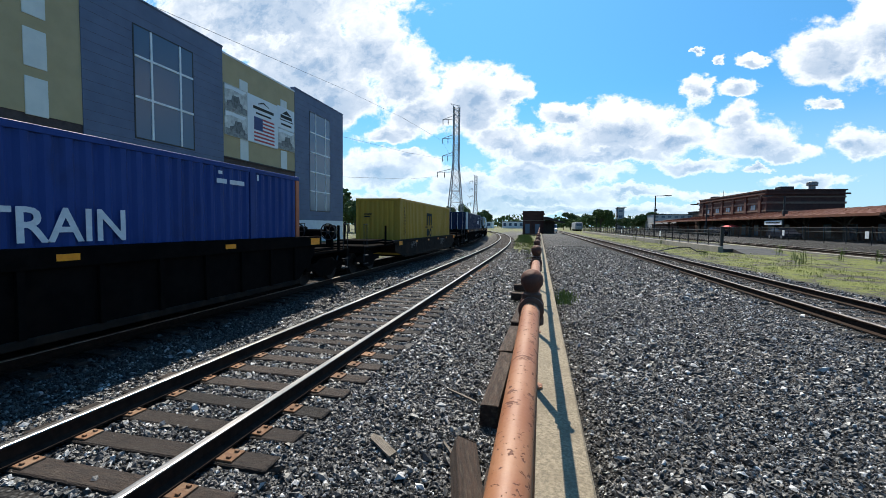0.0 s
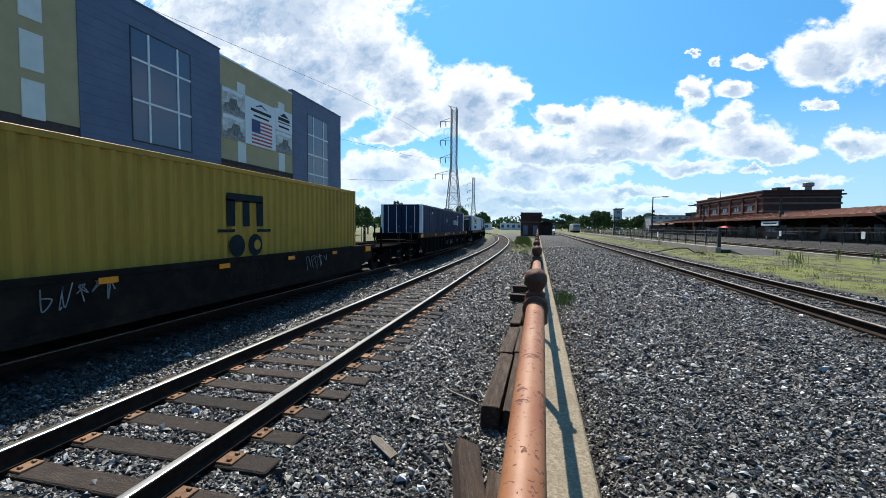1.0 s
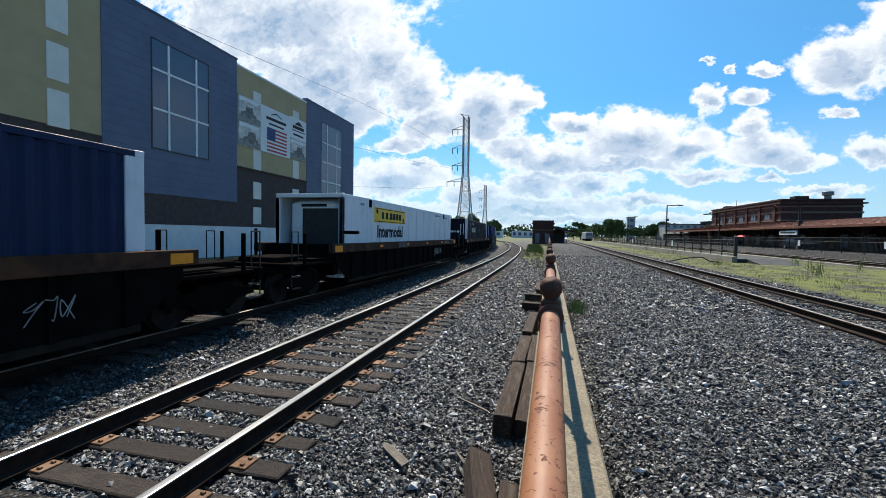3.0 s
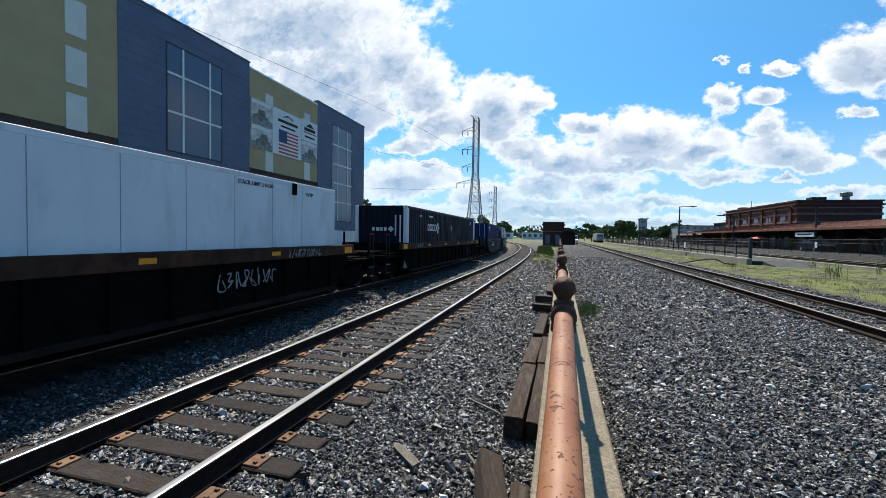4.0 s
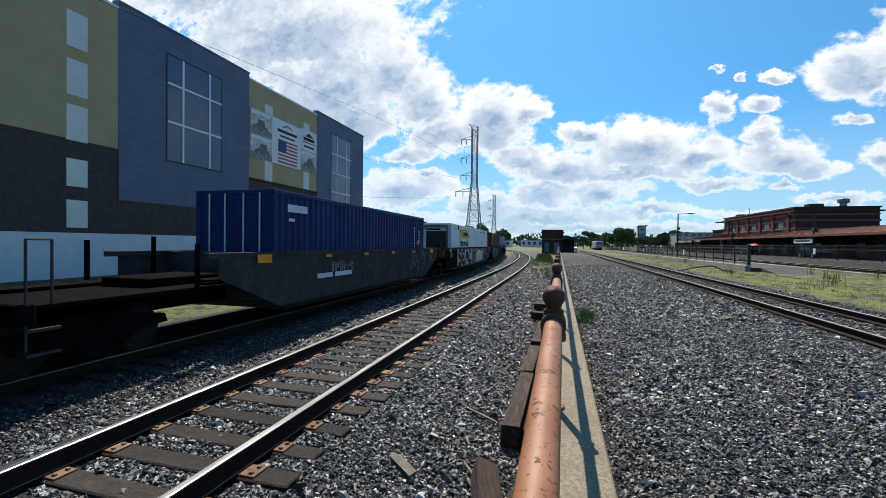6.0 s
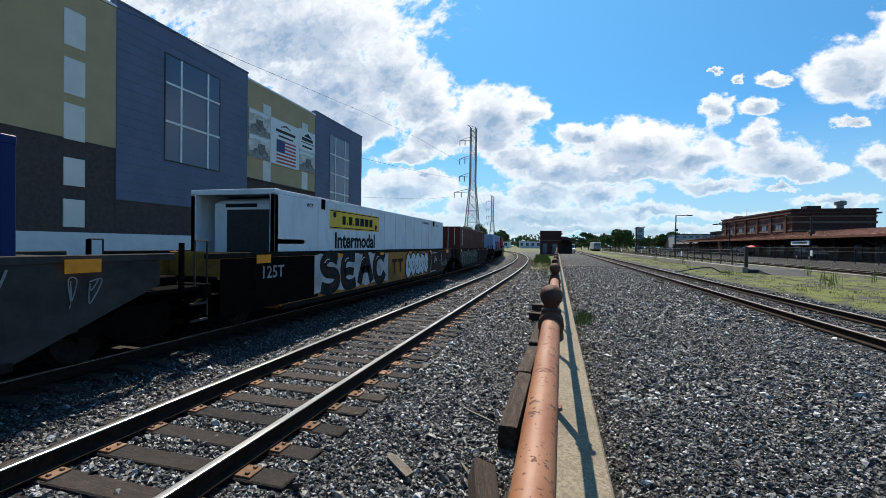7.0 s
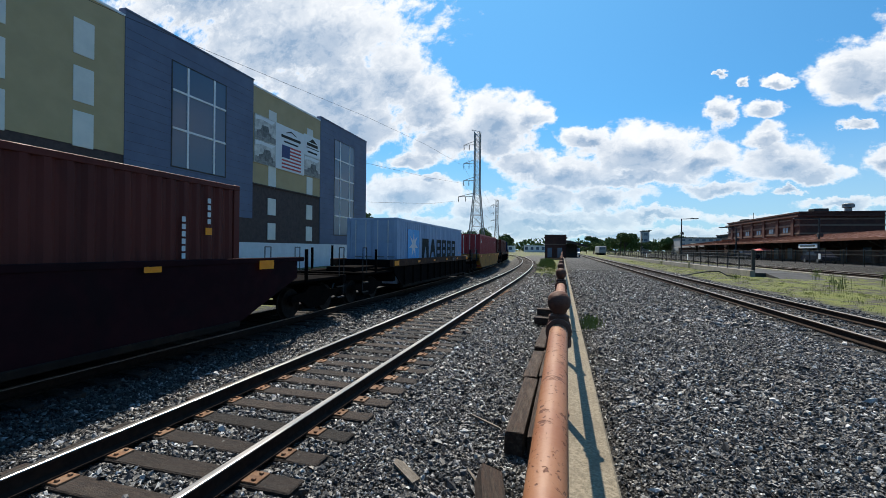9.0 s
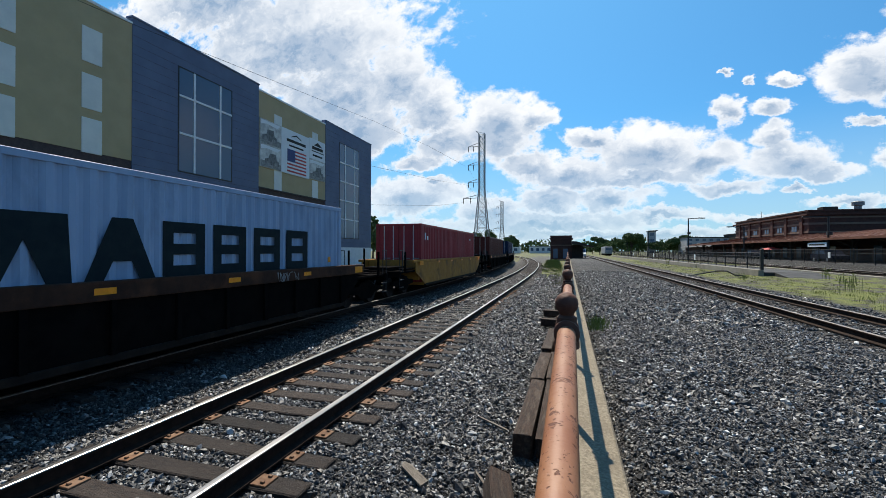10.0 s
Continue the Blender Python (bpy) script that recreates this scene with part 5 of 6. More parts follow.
            part("frame_bar", MB().box(x0, x1, -L, -L + 0.14, 0.0, CH - 0.14, 0.01).box(x0, x1, -L + 0.1, -L + 1.3, 1.5, 1.62), m, c)
        u = part("cooling_unit", MB().box(-0.95, 0.95, -L + 0.35, -L + 1.25, 0.6, CH - 0.25, 0.1), M_C["white"], c, "white cooling unit with a black grille")
        part("grille", MB().box(-0.45, 0.93, -L + 0.33, -L + 0.36, 0.8, CH - 0.5, 0.02), M_BLACK, u, "black grille")
        part("wording_bar", MB().box(-0.5, 0.5, -L + 0.34, -L + 0.352, CH - 0.44, CH - 0.34), M_INK, u)
    MOVERS.append((c, s_near + L, lift))
    return c, L, hw


def side_bars(c, L, hw, mat, rows, name="wording_bar", off=0.006):
    """Plain bars on the side that faces the yard: (metres from the near end, length, bottom, height)."""
    for y, l, z, h in rows:
        part(name, MB().box(hw + off - 0.004, hw + off, -L + y, -L + y + l, z, z + h), mat, c)


def side_text(c, L, hw, words, y, z, size, mat, name="lettering"):
    part(name, text_mesh(words, size, mat, 0.002, 0.014 * size), None, c, at=Matrix.Translation((hw + 0.006, -L + y, z)) @ SIDE)


def side_poly(c, L, hw, poly, mat, name="emblem", off=0.006):
    part(name, MB().prism([(-L + y, z) for y, z in poly], "x", hw + off - 0.004, hw + off), mat, c)


def ring(cy, cz, r, n, phase=0.0, ratio=1.0):
    return [(cy + r * (1 if k % 2 == 0 else ratio) * math.cos(phase + 2 * math.pi * k / n), cz + r * (1 if k % 2 == 0 else ratio) * math.sin(phase + 2 * math.pi * k / n)) for k in range(n)]


def blocky_word(c, L, hw, y, z, h, lengths, mat, gap=0.08):
    """A brand's word as plain blocks of its letters' size."""
    for l in lengths:
        side_bars(c, L, hw, mat, [(y, l, z, h * 0.2), (y, l, z + 0.8 * h, 0.2 * h), (y, l * 0.24, z + 0.2 * h, 0.6 * h), (y + l * 0.76, l * 0.24, z + 0.2 * h, 0.6 * h)], "letter_block")
        y += l + gap


def diamond_mark(c, L, hw, y, z, r, mat):
    for k in range(4):
        a = k * math.pi / 2
        cy, cz = y + 0.62 * r * math.cos(a), z + 0.62 * r * math.sin(a)
        side_poly(c, L, hw, ring(cy, cz, 0.42 * r, 4, a), mat)


WHEELSET = None


def build_truck(parent, y):
    global WHEELSET
    if WHEELSET is None:
        w = MB()
        for sx in (-0.755, 0.755):
            e = 1 if sx > 0 else -1
            w.lathe([(0.40, sx + e * 0.075), (0.42, sx + e * 0.02), (0.42, sx - e * 0.03), (0.455, sx - e * 0.045), (0.455, sx - e * 0.07), (0.36, sx - e * 0.07)], 26, "x")
        w.lathe([(0.08, -0.95), (0.08, 0.95)], 10, "x")
        WHEELSET = w.mesh("wheelset", M_WHEEL, True)
    t = part("truck", MB().box(-1.0, 1.0, y - 0.25, y + 0.25, 0.45, 0.85, 0.04), M_CARSTEEL, parent)
    for sx in (-1, 1):
        x0, x1 = sorted((sx * 0.98, sx * 1.1))
        part("side_frame", MB().prism([(y - 1.25, 0.5), (y - 1.2, 0.66), (y - 0.6, 0.72), (y - 0.4, 0.85), (y + 0.4, 0.85), (y + 0.6, 0.72), (y + 1.2, 0.66), (y + 1.25, 0.5), (y + 0.7, 0.45), (y + 0.4, 0.24), (y - 0.4, 0.24), (y - 0.7, 0.45)], "x", x0, x1), M_CARSTEEL, t)
    for dy in (-0.89, 0.89):
        part("wheelset", WHEELSET, None, t, "worn steel wheelset", at=pose(0, y + dy, 0.42))


def scrawl(rng, n, span, h):
    """A wandering looped stroke."""
    pts, a = [], rng.uniform(0, 6.28)
    for k in range(n):
        f = k / (n - 1)
        pts.append((f * span + 0.16 * h * math.cos(k * 1.55 + a), h * (0.5 + 0.45 * math.sin(k * 1.27 + a) * rng.uniform(0.5, 1))))
    return pts


def ribbon(parent, x, y0, z0, pts, wd, mat, name="spray_stroke"):
    fine_pts = []
    for k in range(len(pts) - 1):
        p0, p1 = Vector(pts[max(k - 1, 0)]), Vector(pts[k])
        p2, p3 = Vector(pts[k + 1]), Vector(pts[min(k + 2, len(pts) - 1)])
        for j in range(5):
            t = j / 5
            fine_pts.append(0.5 * ((2 * p1) + (p2 - p0) * t + (2 * p0 - 5 * p1 + 4 * p2 - p3) * t * t + (3 * p1 - p0 - 3 * p2 + p3) * t ** 3))
    fine_pts.append(Vector(pts[-1]))
    mb = MB()
    n = len(fine_pts)
    for k, p in enumerate(fine_pts):
        d = (fine_pts[min(k + 1, n - 1)] - fine_pts[max(k - 1, 0)])
        d = d.normalized() if d.length > 1e-6 else Vector((1, 0))
        q = Vector((-d.y, d.x)) * wd / 2
        for e in (p + q, p - q):
            mb.v.append((x, y0 + e.x, z0 + e.y))
            mb.v.append((x + 0.003, y0 + e.x, z0 + e.y))
    for k in range(n - 1):
        o = 4 * k
        mb.f += [(o + 1, o + 5, o + 7, o + 3), (o, o + 2, o + 6, o + 4)]
    return part(name, mb, mat, parent)


def build_well_car(label, c0, slot, a0, a1, sill, style, paint, chord, seed, bottom=0.30, marks=(), amber=True, brake_wheels=False):
    """A well car whose middle is c0 along the line; slot: the well's length; a0, a1: reach to the couplers towards the near and far end."""
    car = thing("well_car", label, "freight car", "cars of the train")
    rng = random.Random(seed)
    S = slot / 2
    for sx in (-1, 1):
        x0, x1 = sorted((sx * 1.345, sx * 1.385))
        tip = (1.6 if sill > 1.7 else 0.9) if style == "flush" else 0.4
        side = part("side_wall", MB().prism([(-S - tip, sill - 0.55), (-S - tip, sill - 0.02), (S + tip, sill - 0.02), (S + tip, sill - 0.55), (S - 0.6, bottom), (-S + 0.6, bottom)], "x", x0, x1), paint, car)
        x0, x1 = sorted((sx * 1.30, sx * (1.46 if style == "rib" else 1.405)))
        part("top_chord", MB().box(x0, x1, -S - tip - 0.3, S + tip + 0.3, sill - (0.30 if style == "rib" else 0.12), sill, 0.012), chord, car)
        x0, x1 = sorted((sx * 1.22, sx * 1.43))
        part("bottom_chord", MB().box(x0, x1, -S + 0.5, S - 0.5, bottom - 0.03, bottom + 0.09, 0.012), M_CARDARK, car)
        if style == "rib":
            n = int(2 * (S - 0.7) / 1.05)
            x0, x1 = sorted((sx * 1.385, sx * 1.45))
            for k in range(n + 1):
                y = -S + 0.75 + k * (2 * S - 1.5) / n
                part("rib", MB().box(x0, x1, y - 0.045, y + 0.045, bottom + 0.09, sill - 0.3), paint, side)
    for k in range(9):
        y = -S + 0.6 + k * (2 * S - 1.2) / 8
        part("floor_beam", MB().box(-1.3, 1.3, y - 0.15, y + 0.15, bottom + 0.0, bottom + 0.13), paint, car)
    for sy, reach in ((-1, a0), (1, a1)):
        e = reach
        y0, y1 = sorted((sy * (S + 0.05), sy * (e - 0.55)))
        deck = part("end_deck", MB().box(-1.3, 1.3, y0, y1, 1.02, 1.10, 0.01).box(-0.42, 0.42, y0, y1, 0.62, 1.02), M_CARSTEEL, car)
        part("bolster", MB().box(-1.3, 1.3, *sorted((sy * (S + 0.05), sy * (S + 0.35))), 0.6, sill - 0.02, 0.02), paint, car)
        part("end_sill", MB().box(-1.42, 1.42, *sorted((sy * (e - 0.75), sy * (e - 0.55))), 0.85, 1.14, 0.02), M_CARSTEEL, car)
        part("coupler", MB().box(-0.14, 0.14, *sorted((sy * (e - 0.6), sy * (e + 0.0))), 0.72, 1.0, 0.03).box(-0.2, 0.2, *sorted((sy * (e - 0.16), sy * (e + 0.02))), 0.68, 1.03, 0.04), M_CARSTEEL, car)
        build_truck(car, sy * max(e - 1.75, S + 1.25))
        if e - S > 2.5:
            for x, dy, h, r in ((-1.3, 0.8, 2.1, 0.05), (1.33, 2.1, 1.95, 0.05), (-1.3, 2.3, 2.0, 0.05)):
                part("stanchion", MB().tube((x, sy * (S + dy), 1.05), (x, sy * (S + dy), h), r, n=8), M_CARSTEEL, deck)
            for x in (1.38, -1.38):
                y = sy * (e - 0.65)
                part("grab_iron", MB().tube((x, y, 0.5), (x, y, 2.0), 0.018, n=6).tube((x, y, 2.0), (x, y - sy * 0.3, 2.0), 0.018, n=6).tube((x, y - sy * 0.3, 2.0), (x, y - sy * 0.3, 1.1), 0.018, n=6), M_BLACK, deck)
                for zs in (0.42, 0.75):
                    part("step", MB().box(x - 0.03, x + 0.03, *sorted((y, y - sy * 0.4)), zs, zs + 0.04), M_BLACK, deck)
            part("platform_box", MB().box(-0.5, 0.7, *sorted((sy * (S + 0.5), sy * (S + 2.6))), 1.1, 1.28, 0.02), M_CARSTEEL, deck)
            part("deck_grating", MB().box(-1.25, -0.55, *sorted((sy * (S + 0.9), sy * (e - 0.9))), 1.14, 1.17).box(0.8, 1.25, *sorted((sy * (S + 0.5), sy * (S + 1.7))), 1.16, 1.2), M_CARSTEEL, deck)
            part("air_hose", MB().tube((0.35, sy * (e - 0.5), 0.8), (0.4, sy * (e - 0.2), 0.45), 0.03, n=6).tube((0.4, sy * (e - 0.2), 0.45), (0.3, sy * (e + 0.05), 0.42), 0.03, n=6), M_BLACK, deck)
            if sy > 0 and brake_wheels:
                cy = e - 1.1
                for wx in (0.85, -0.35):
                    wheel = MB()
                    for k in range(14):
                        a, b = 2 * math.pi * k / 14, 2 * math.pi * (k + 1) / 14
                        wheel.tube((wx + 0.28 * math.cos(a), cy, 1.72 + 0.28 * math.sin(a)), (wx + 0.28 * math.cos(b), cy, 1.72 + 0.28 * math.sin(b)), 0.024, n=5)
                    for k in range(3):
                        a = math.pi * k / 3
                        wheel.tube((wx - 0.27 * math.cos(a), cy, 1.72 - 0.27 * math.sin(a)), (wx + 0.27 * math.cos(a), cy, 1.72 + 0.27 * math.sin(a)), 0.016, n=4)
                    wheel.lathe([(0.07, cy - 0.05), (0.07, cy + 0.05)], 8, "y", (wx, 0, 1.72))
                    part("brake_wheel", wheel, M_BLACK, deck)
                part("brake_gear", MB().box(0.62, 1.0, cy + 0.06, cy + 0.42, 1.45, 1.95, 0.05).box(-0.1, 0.62, cy + 0.1, cy + 0.3, 1.55, 1.8, 0.04).box(-0.55, -0.1, cy + 0.06, cy + 0.3, 1.1, 1.9, 0.04).box(0.7, 0.92, cy + 0.1, cy + 0.3, 1.1, 1.46, 0.02), M_CARSTEEL, deck)
        if amber:
            part("reflector", MB().box(1.461, 1.469, *sorted((sy * (S + 0.05), sy * (S + 0.55))), sill - 0.26, sill - 0.06), M_REFLECT, car, "amber reflector")
    if amber:
        for k in range(1, 5):
            y = -S + 2 * S * k / 5
            part("reflector", MB().box(1.461, 1.469, y - 0.16, y + 0.16, sill - 0.2, sill - 0.1), M_REFLECT, car, "amber reflector")
    for y, z, span, h, wd, m in marks:
        x = 1.471 if (style == "rib" and z > sill - 0.35) else (1.452 if style == "rib" else 1.41)
        cell = h * 0.62
        for k in range(max(int(span / cell), 2)):
            pts = [(rng.uniform(-0.15, 1.0) * cell, rng.choice((0.0, 0.1, 0.5, 0.9, 1.0)) * h + rng.uniform(-0.08, 0.08) * h) for _ in range(rng.randint(4, 6))]
            ribbon(car, x, y + k * cell * 1.05, z, pts, wd * rng.uniform(0.55, 0.85), m)
    MOVERS.append((car, c0, 0.0))
    return car, S


def bubble_tag(car, y, z, count, wd, h, x, rng):
    """Fat outlined throw-up shapes: pale fills with dark rims."""
    for k in range(count):
        cy, cz = y + k * wd * 0.8, z + rng.uniform(-0.06, 0.06)
        n = 14
        a = [(cy + wd * 0.52 * math.cos(2 * math.pi * j / n) * rng.uniform(0.8, 1.15), cz + h * 0.52 * math.sin(2 * math.pi * j / n) * rng.uniform(0.82, 1.12)) for j in range(n)]
        part("spray_shape", MB().prism(a, "x", x, x + 0.003 + 0.0006 * k), M_SPRAYD, car)
        b = [(cy + (p - cy) * 0.86, cz + (q - cz) * 0.88) for p, q in a]
        part("spray_shape", MB().prism(b, "x", x + 0.0035 + 0.0006 * k, x + 0.0062 + 0.0006 * k), M_WHITEP, car)
        ribbon(car, x + 0.016, cy - wd * 0.2, cz - h * 0.25, scrawl(rng, 5, wd * 0.4, h * 0.5), 0.045, M_SPRAYD)


def block_tag(car, y, z, count, wd, h, x, rng):
    """Heavy swelling dark strokes with rust-coloured shading on a pale ground."""
    top = [(y - 0.3 + k * (count * wd + 0.5) / 16, z + h * (1.0 + 0.05 * math.sin(k * 1.9))) for k in range(17)]
    foot = [(p, z + 0.06 * math.sin(k * 2.3)) for k, (p, q) in enumerate(top)]
    part("spray_shape", MB().prism(foot + top[::-1], "x", x, x + 0.003), M_SPRAYPALE, car)
    loops = [[(0.9, 0.86), (0.5, 0.97), (0.14, 0.78), (0.3, 0.55), (0.8, 0.46), (0.88, 0.2), (0.5, 0.06), (0.05, 0.14)], [(0.85, 0.9), (0.3, 0.92), (0.12, 0.6), (0.2, 0.2), (0.5, 0.08), (0.92, 0.14)],
             [(0.05, 0.06), (0.3, 0.6), (0.5, 0.95), (0.72, 0.6), (0.98, 0.06)], [(0.92, 0.8), (0.6, 0.96), (0.2, 0.82), (0.1, 0.42), (0.3, 0.1), (0.7, 0.06), (0.96, 0.3)]]
    for k in range(count):
        a, c = y + k * wd, wd * 0.9
        pts = [(p * c, q * h) for p, q in loops[k % 4]]
        ribbon(car, x + 0.0036, a, z, pts, 0.36, M_SPRAYD)
        ribbon(car, x + 0.0072, a - 0.05, z + 0.03, pts[1:-1], 0.10, M_CARBROWN)
        if k % 4 in (1, 2):
            ribbon(car, x + 0.0036, a, z, [(0.22 * c, 0.46 * h), (0.5 * c, 0.5 * h), (0.78 * c, 0.46 * h)], 0.26, M_SPRAYD)
        ribbon(car, x + 0.0108, a + 0.12, z + 0.1, [(0.1 * c, 0.7 * h), (0.2 * c, 0.78 * h), (0.34 * c, 0.8 * h)], 0.03, M_WHITEP)


def build_train():
    rng = random.Random(3)
    # boxes in order as they pass: near end at the start, length, paint
    # -- blue
    c, L, hw = build_container("blue corrugated container with large white lettering", -4.89, 16.15, "blue", "plain", width=2.59, far_post=M_ORANGE)
    side_text(c, L, hw, "TRAIN", 9.80, 1.46, 0.71, M_WHITEP)
    side_bars(c, L, hw, M_WHITEP, [(12.9, 0.3, 2.42, 0.1), (13.3, 0.48, 2.42, 0.1), (12.95, 0.12, 2.62, 0.07), (14.25, 0.06, 2.6, 0.14)])
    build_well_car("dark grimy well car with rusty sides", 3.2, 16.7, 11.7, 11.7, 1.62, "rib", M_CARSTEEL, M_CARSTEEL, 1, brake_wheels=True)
    # -- yellow
    c, L, hw = build_container("ochre-yellow corrugated container with a black emblem", 20.65, 12.19, "yellow", "plain")
    y = 5.2
    side_bars(c, L, hw, M_INK, [(y, 0.26, 1.52, 0.62), (y + 0.53, 0.24, 1.52, 0.62), (y + 1.04, 0.26, 1.52, 0.62), (y, 1.3, 2.1, 0.19), (y - 0.3, 0.55, 1.38, 0.07), (y + 1.05, 0.55, 1.38, 0.07)], "emblem")
    side_poly(c, L, hw, ring(y + 0.32, 1.06, 0.27, 14), M_INK)
    side_poly(c, L, hw, ring(y + 0.98, 1.06, 0.27, 14), M_INK)
    side_poly(c, L, hw, ring(y + 1.05, 1.06, 0.13, 10), M_C["yellow"], off=0.010)
    side_bars(c, L, hw, M_INK, [(0.55, 0.10, 1.0 + 0.17 * k, 0.11) for k in range(9)] + [(0.85, 0.07, 1.1 + 0.15 * k, 0.09) for k in range(7)])
    part("code_bars", MB().box(-0.75, -0.35, -L - 0.002, -L + 0.03, 2.05, 2.11).box(-0.75, -0.45, -L - 0.002, -L + 0.03, 1.92, 1.98), M_INK, c)
    build_well_car("low dark grey well car marked with graffiti", 26.75, 12.9, 11.75, 11.7, 1.25, "flush", M_CARDARK, M_CARDARK, 2, 0.36,
                   marks=((-4.8, 0.75, 1.2, 0.35, 0.025, M_SPRAY), (-1.2, 0.7, 1.6, 0.4, 0.03, M_SPRAYD), (2.2, 0.7, 1.4, 0.38, 0.025, M_SPRAY)))
    # -- navy with white posts
    c, L, hw = build_container("navy corrugated container with pale marks", 42.0, 16.15, "navy", "doors", width=2.59, posts="white")
    blocky_word(c, L, hw, 10.6, 1.76, 0.34, (0.3, 0.42, 0.36, 0.34), M_WHITEP)
    diamond_mark(c, L, hw, 12.62, 1.96, 0.36, M_WHITEP)
    side_poly(c, L, hw, ring(7.75, 2.05, 0.24, 4), M_SPRAY)
    side_bars(c, L, hw, M_WHITEP, [(12.3, 0.7, 2.42, 0.09), (2.6, 0.22, 2.4, 0.1)])
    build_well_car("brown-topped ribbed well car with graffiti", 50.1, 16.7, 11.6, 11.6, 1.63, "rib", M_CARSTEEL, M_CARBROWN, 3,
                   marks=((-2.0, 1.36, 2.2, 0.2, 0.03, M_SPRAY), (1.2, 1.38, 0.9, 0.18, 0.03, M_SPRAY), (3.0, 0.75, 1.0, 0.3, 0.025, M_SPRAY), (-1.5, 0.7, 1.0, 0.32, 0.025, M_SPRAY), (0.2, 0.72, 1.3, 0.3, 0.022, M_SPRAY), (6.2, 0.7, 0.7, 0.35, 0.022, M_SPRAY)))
    # -- white with cooler
    intermodal = text_mesh("Intermodal", 0.70, M_INK, 0.002, 0.022)

    def white_box(near, label):
        c, L, hw = build_container(label, near, 16.15, "white", "cooler", True, width=2.6)
        p = part("yellow_panel", MB().box(hw + 0.002, hw + 0.006, -L + 2.65, -L + 6.4, 1.99, 2.60), M_PANEL, c, "yellow panel with a dark brand word")
        x = hw + 0.007
        part("panel_rim", MB().box(x, x + 0.003, -L + 2.69, -L + 6.36, 2.54, 2.57).box(x, x + 0.003, -L + 2.69, -L + 6.36, 2.02, 2.05), M_INK, p)
        part("scroll", MB().lathe([(0.1, x), (0.1, x + 0.003)], 14, "x", (0, -L + 6.1, 2.16)).lathe([(0.1, x), (0.1, x + 0.003)], 14, "x", (0, -L + 2.95, 2.44)), M_INK, p)
        yy = 3.45
        for l in (0.22, 0.06, 0.26, 0.06, 0.3, 0.3, 0.3, 0.28):
            part("letter_block", MB().box(x, x + 0.003, -L + yy, -L + yy + l, 2.15, 2.15 + (0.28 if l > 0.1 else 0.07)), M_INK, p)
            yy += l + 0.08
        part("lettering", intermodal, None, c, "dark lettering", at=Matrix.Translation((hw + 0.006, -L + 4.5, 1.60)) @ SIDE)
        side_text(c, L, hw, "WTP", 14.75, 2.6, 0.15, M_INK)
        side_text(c, L, hw, "WTP", 1.55, 2.6, 0.15, M_INK)
        side_text(c, L, hw, "STACK LIMIT 2 HIGH", 12.6, 2.66, 0.13, M_INK)
        part("latch_box", MB().box(hw, hw + 0.05, -L + 13.95, -L + 14.12, CH - 0.35, CH - 0.05, 0.01), M_CARSTEEL, c)
        part("latch_box", MB().box(hw, hw + 0.05, -L + 2.15, -L + 2.32, CH - 0.35, CH - 0.05, 0.01), M_CARSTEEL, c)
    white_box(65.4, "white smooth refrigerated container with a yellow panel")
    build_well_car("brown-topped ribbed well car", 73.5, 16.7, 11.8, 11.4, 1.63, "rib", M_CARSTEEL, M_CARBROWN, 4, marks=((3.2, 0.8, 1.8, 0.35, 0.04, M_SPRAY), (-3, 1.38, 1.4, 0.2, 0.03, M_SPRAY), (5.5, 1.36, 1.5, 0.2, 0.025, M_SPRAY)))
    # -- navy
    c, L, hw = build_container("dark navy corrugated container with white end posts", 87.95, 16.15, "ink", "plain", width=2.59, posts="white")
    blocky_word(c, L, hw, 3.25, 1.78, 0.36, (0.3, 0.42, 0.36, 0.34), M_WHITEP)
    diamond_mark(c, L, hw, 5.2, 1.95, 0.33, M_WHITEP)
    side_poly(c, L, hw, ring(8.4, 2.0, 0.2, 4), M_SPRAY)
    side_bars(c, L, hw, M_WHITEP, [(3.5, 0.7, 2.5, 0.09), (1.9, 0.3, 2.45, 0.1), (14.25, 0.45, 2.58, 0.03), (0.12, 0.08, 0.9, 0.3)])
    side_text(c, L, hw, "WTP", 14.48, 2.45, 0.2, M_WHITEP)
    e = MB()
    for k, l in enumerate((0.14, 0.2, 0.16, 0.15)):
        e.box(-0.42 + 0.2 * k, -0.42 + 0.2 * k + l * 0.8, -L - 0.004, -L + 0.03, 1.72, 1.88)
    part("letter_block", e, M_WHITEP, c)
    part("emblem", MB().prism(ring(0.52, 1.8, 0.14, 4), "y", -L - 0.004, -L + 0.03), M_WHITEP, c)
    part("code_bars", MB().box(0.72, 0.78, -L - 0.004, -L + 0.03, 1.5, 2.45).box(0.95, 1.01, -L - 0.004, -L + 0.03, 1.2, 2.45), M_WHITEP, c)
    car, S = build_well_car("brown-topped ribbed well car with amber reflectors", 96.05, 16.7, 11.3, 11.6, 1.63, "rib", M_CARSTEEL, M_CARBROWN, 5,
                   marks=((-7.0, 1.4, 0.9, 0.18, 0.03, M_SPRAY), (5.6, 1.38, 1.3, 0.2, 0.03, M_SPRAY)))
    for word, y, z, size in (("K", 4.8, 0.9, 0.4), ("E", 5.42, 1.1, 0.22), ("N", 5.44, 0.76, 0.34), ("L", 3.95, 0.72, 0.26), ("L", 3.9, 1.05, 0.22)):
        side_text(car, 0.0, 1.452, word, y, z, size, M_CARGREY, "spray_letter")
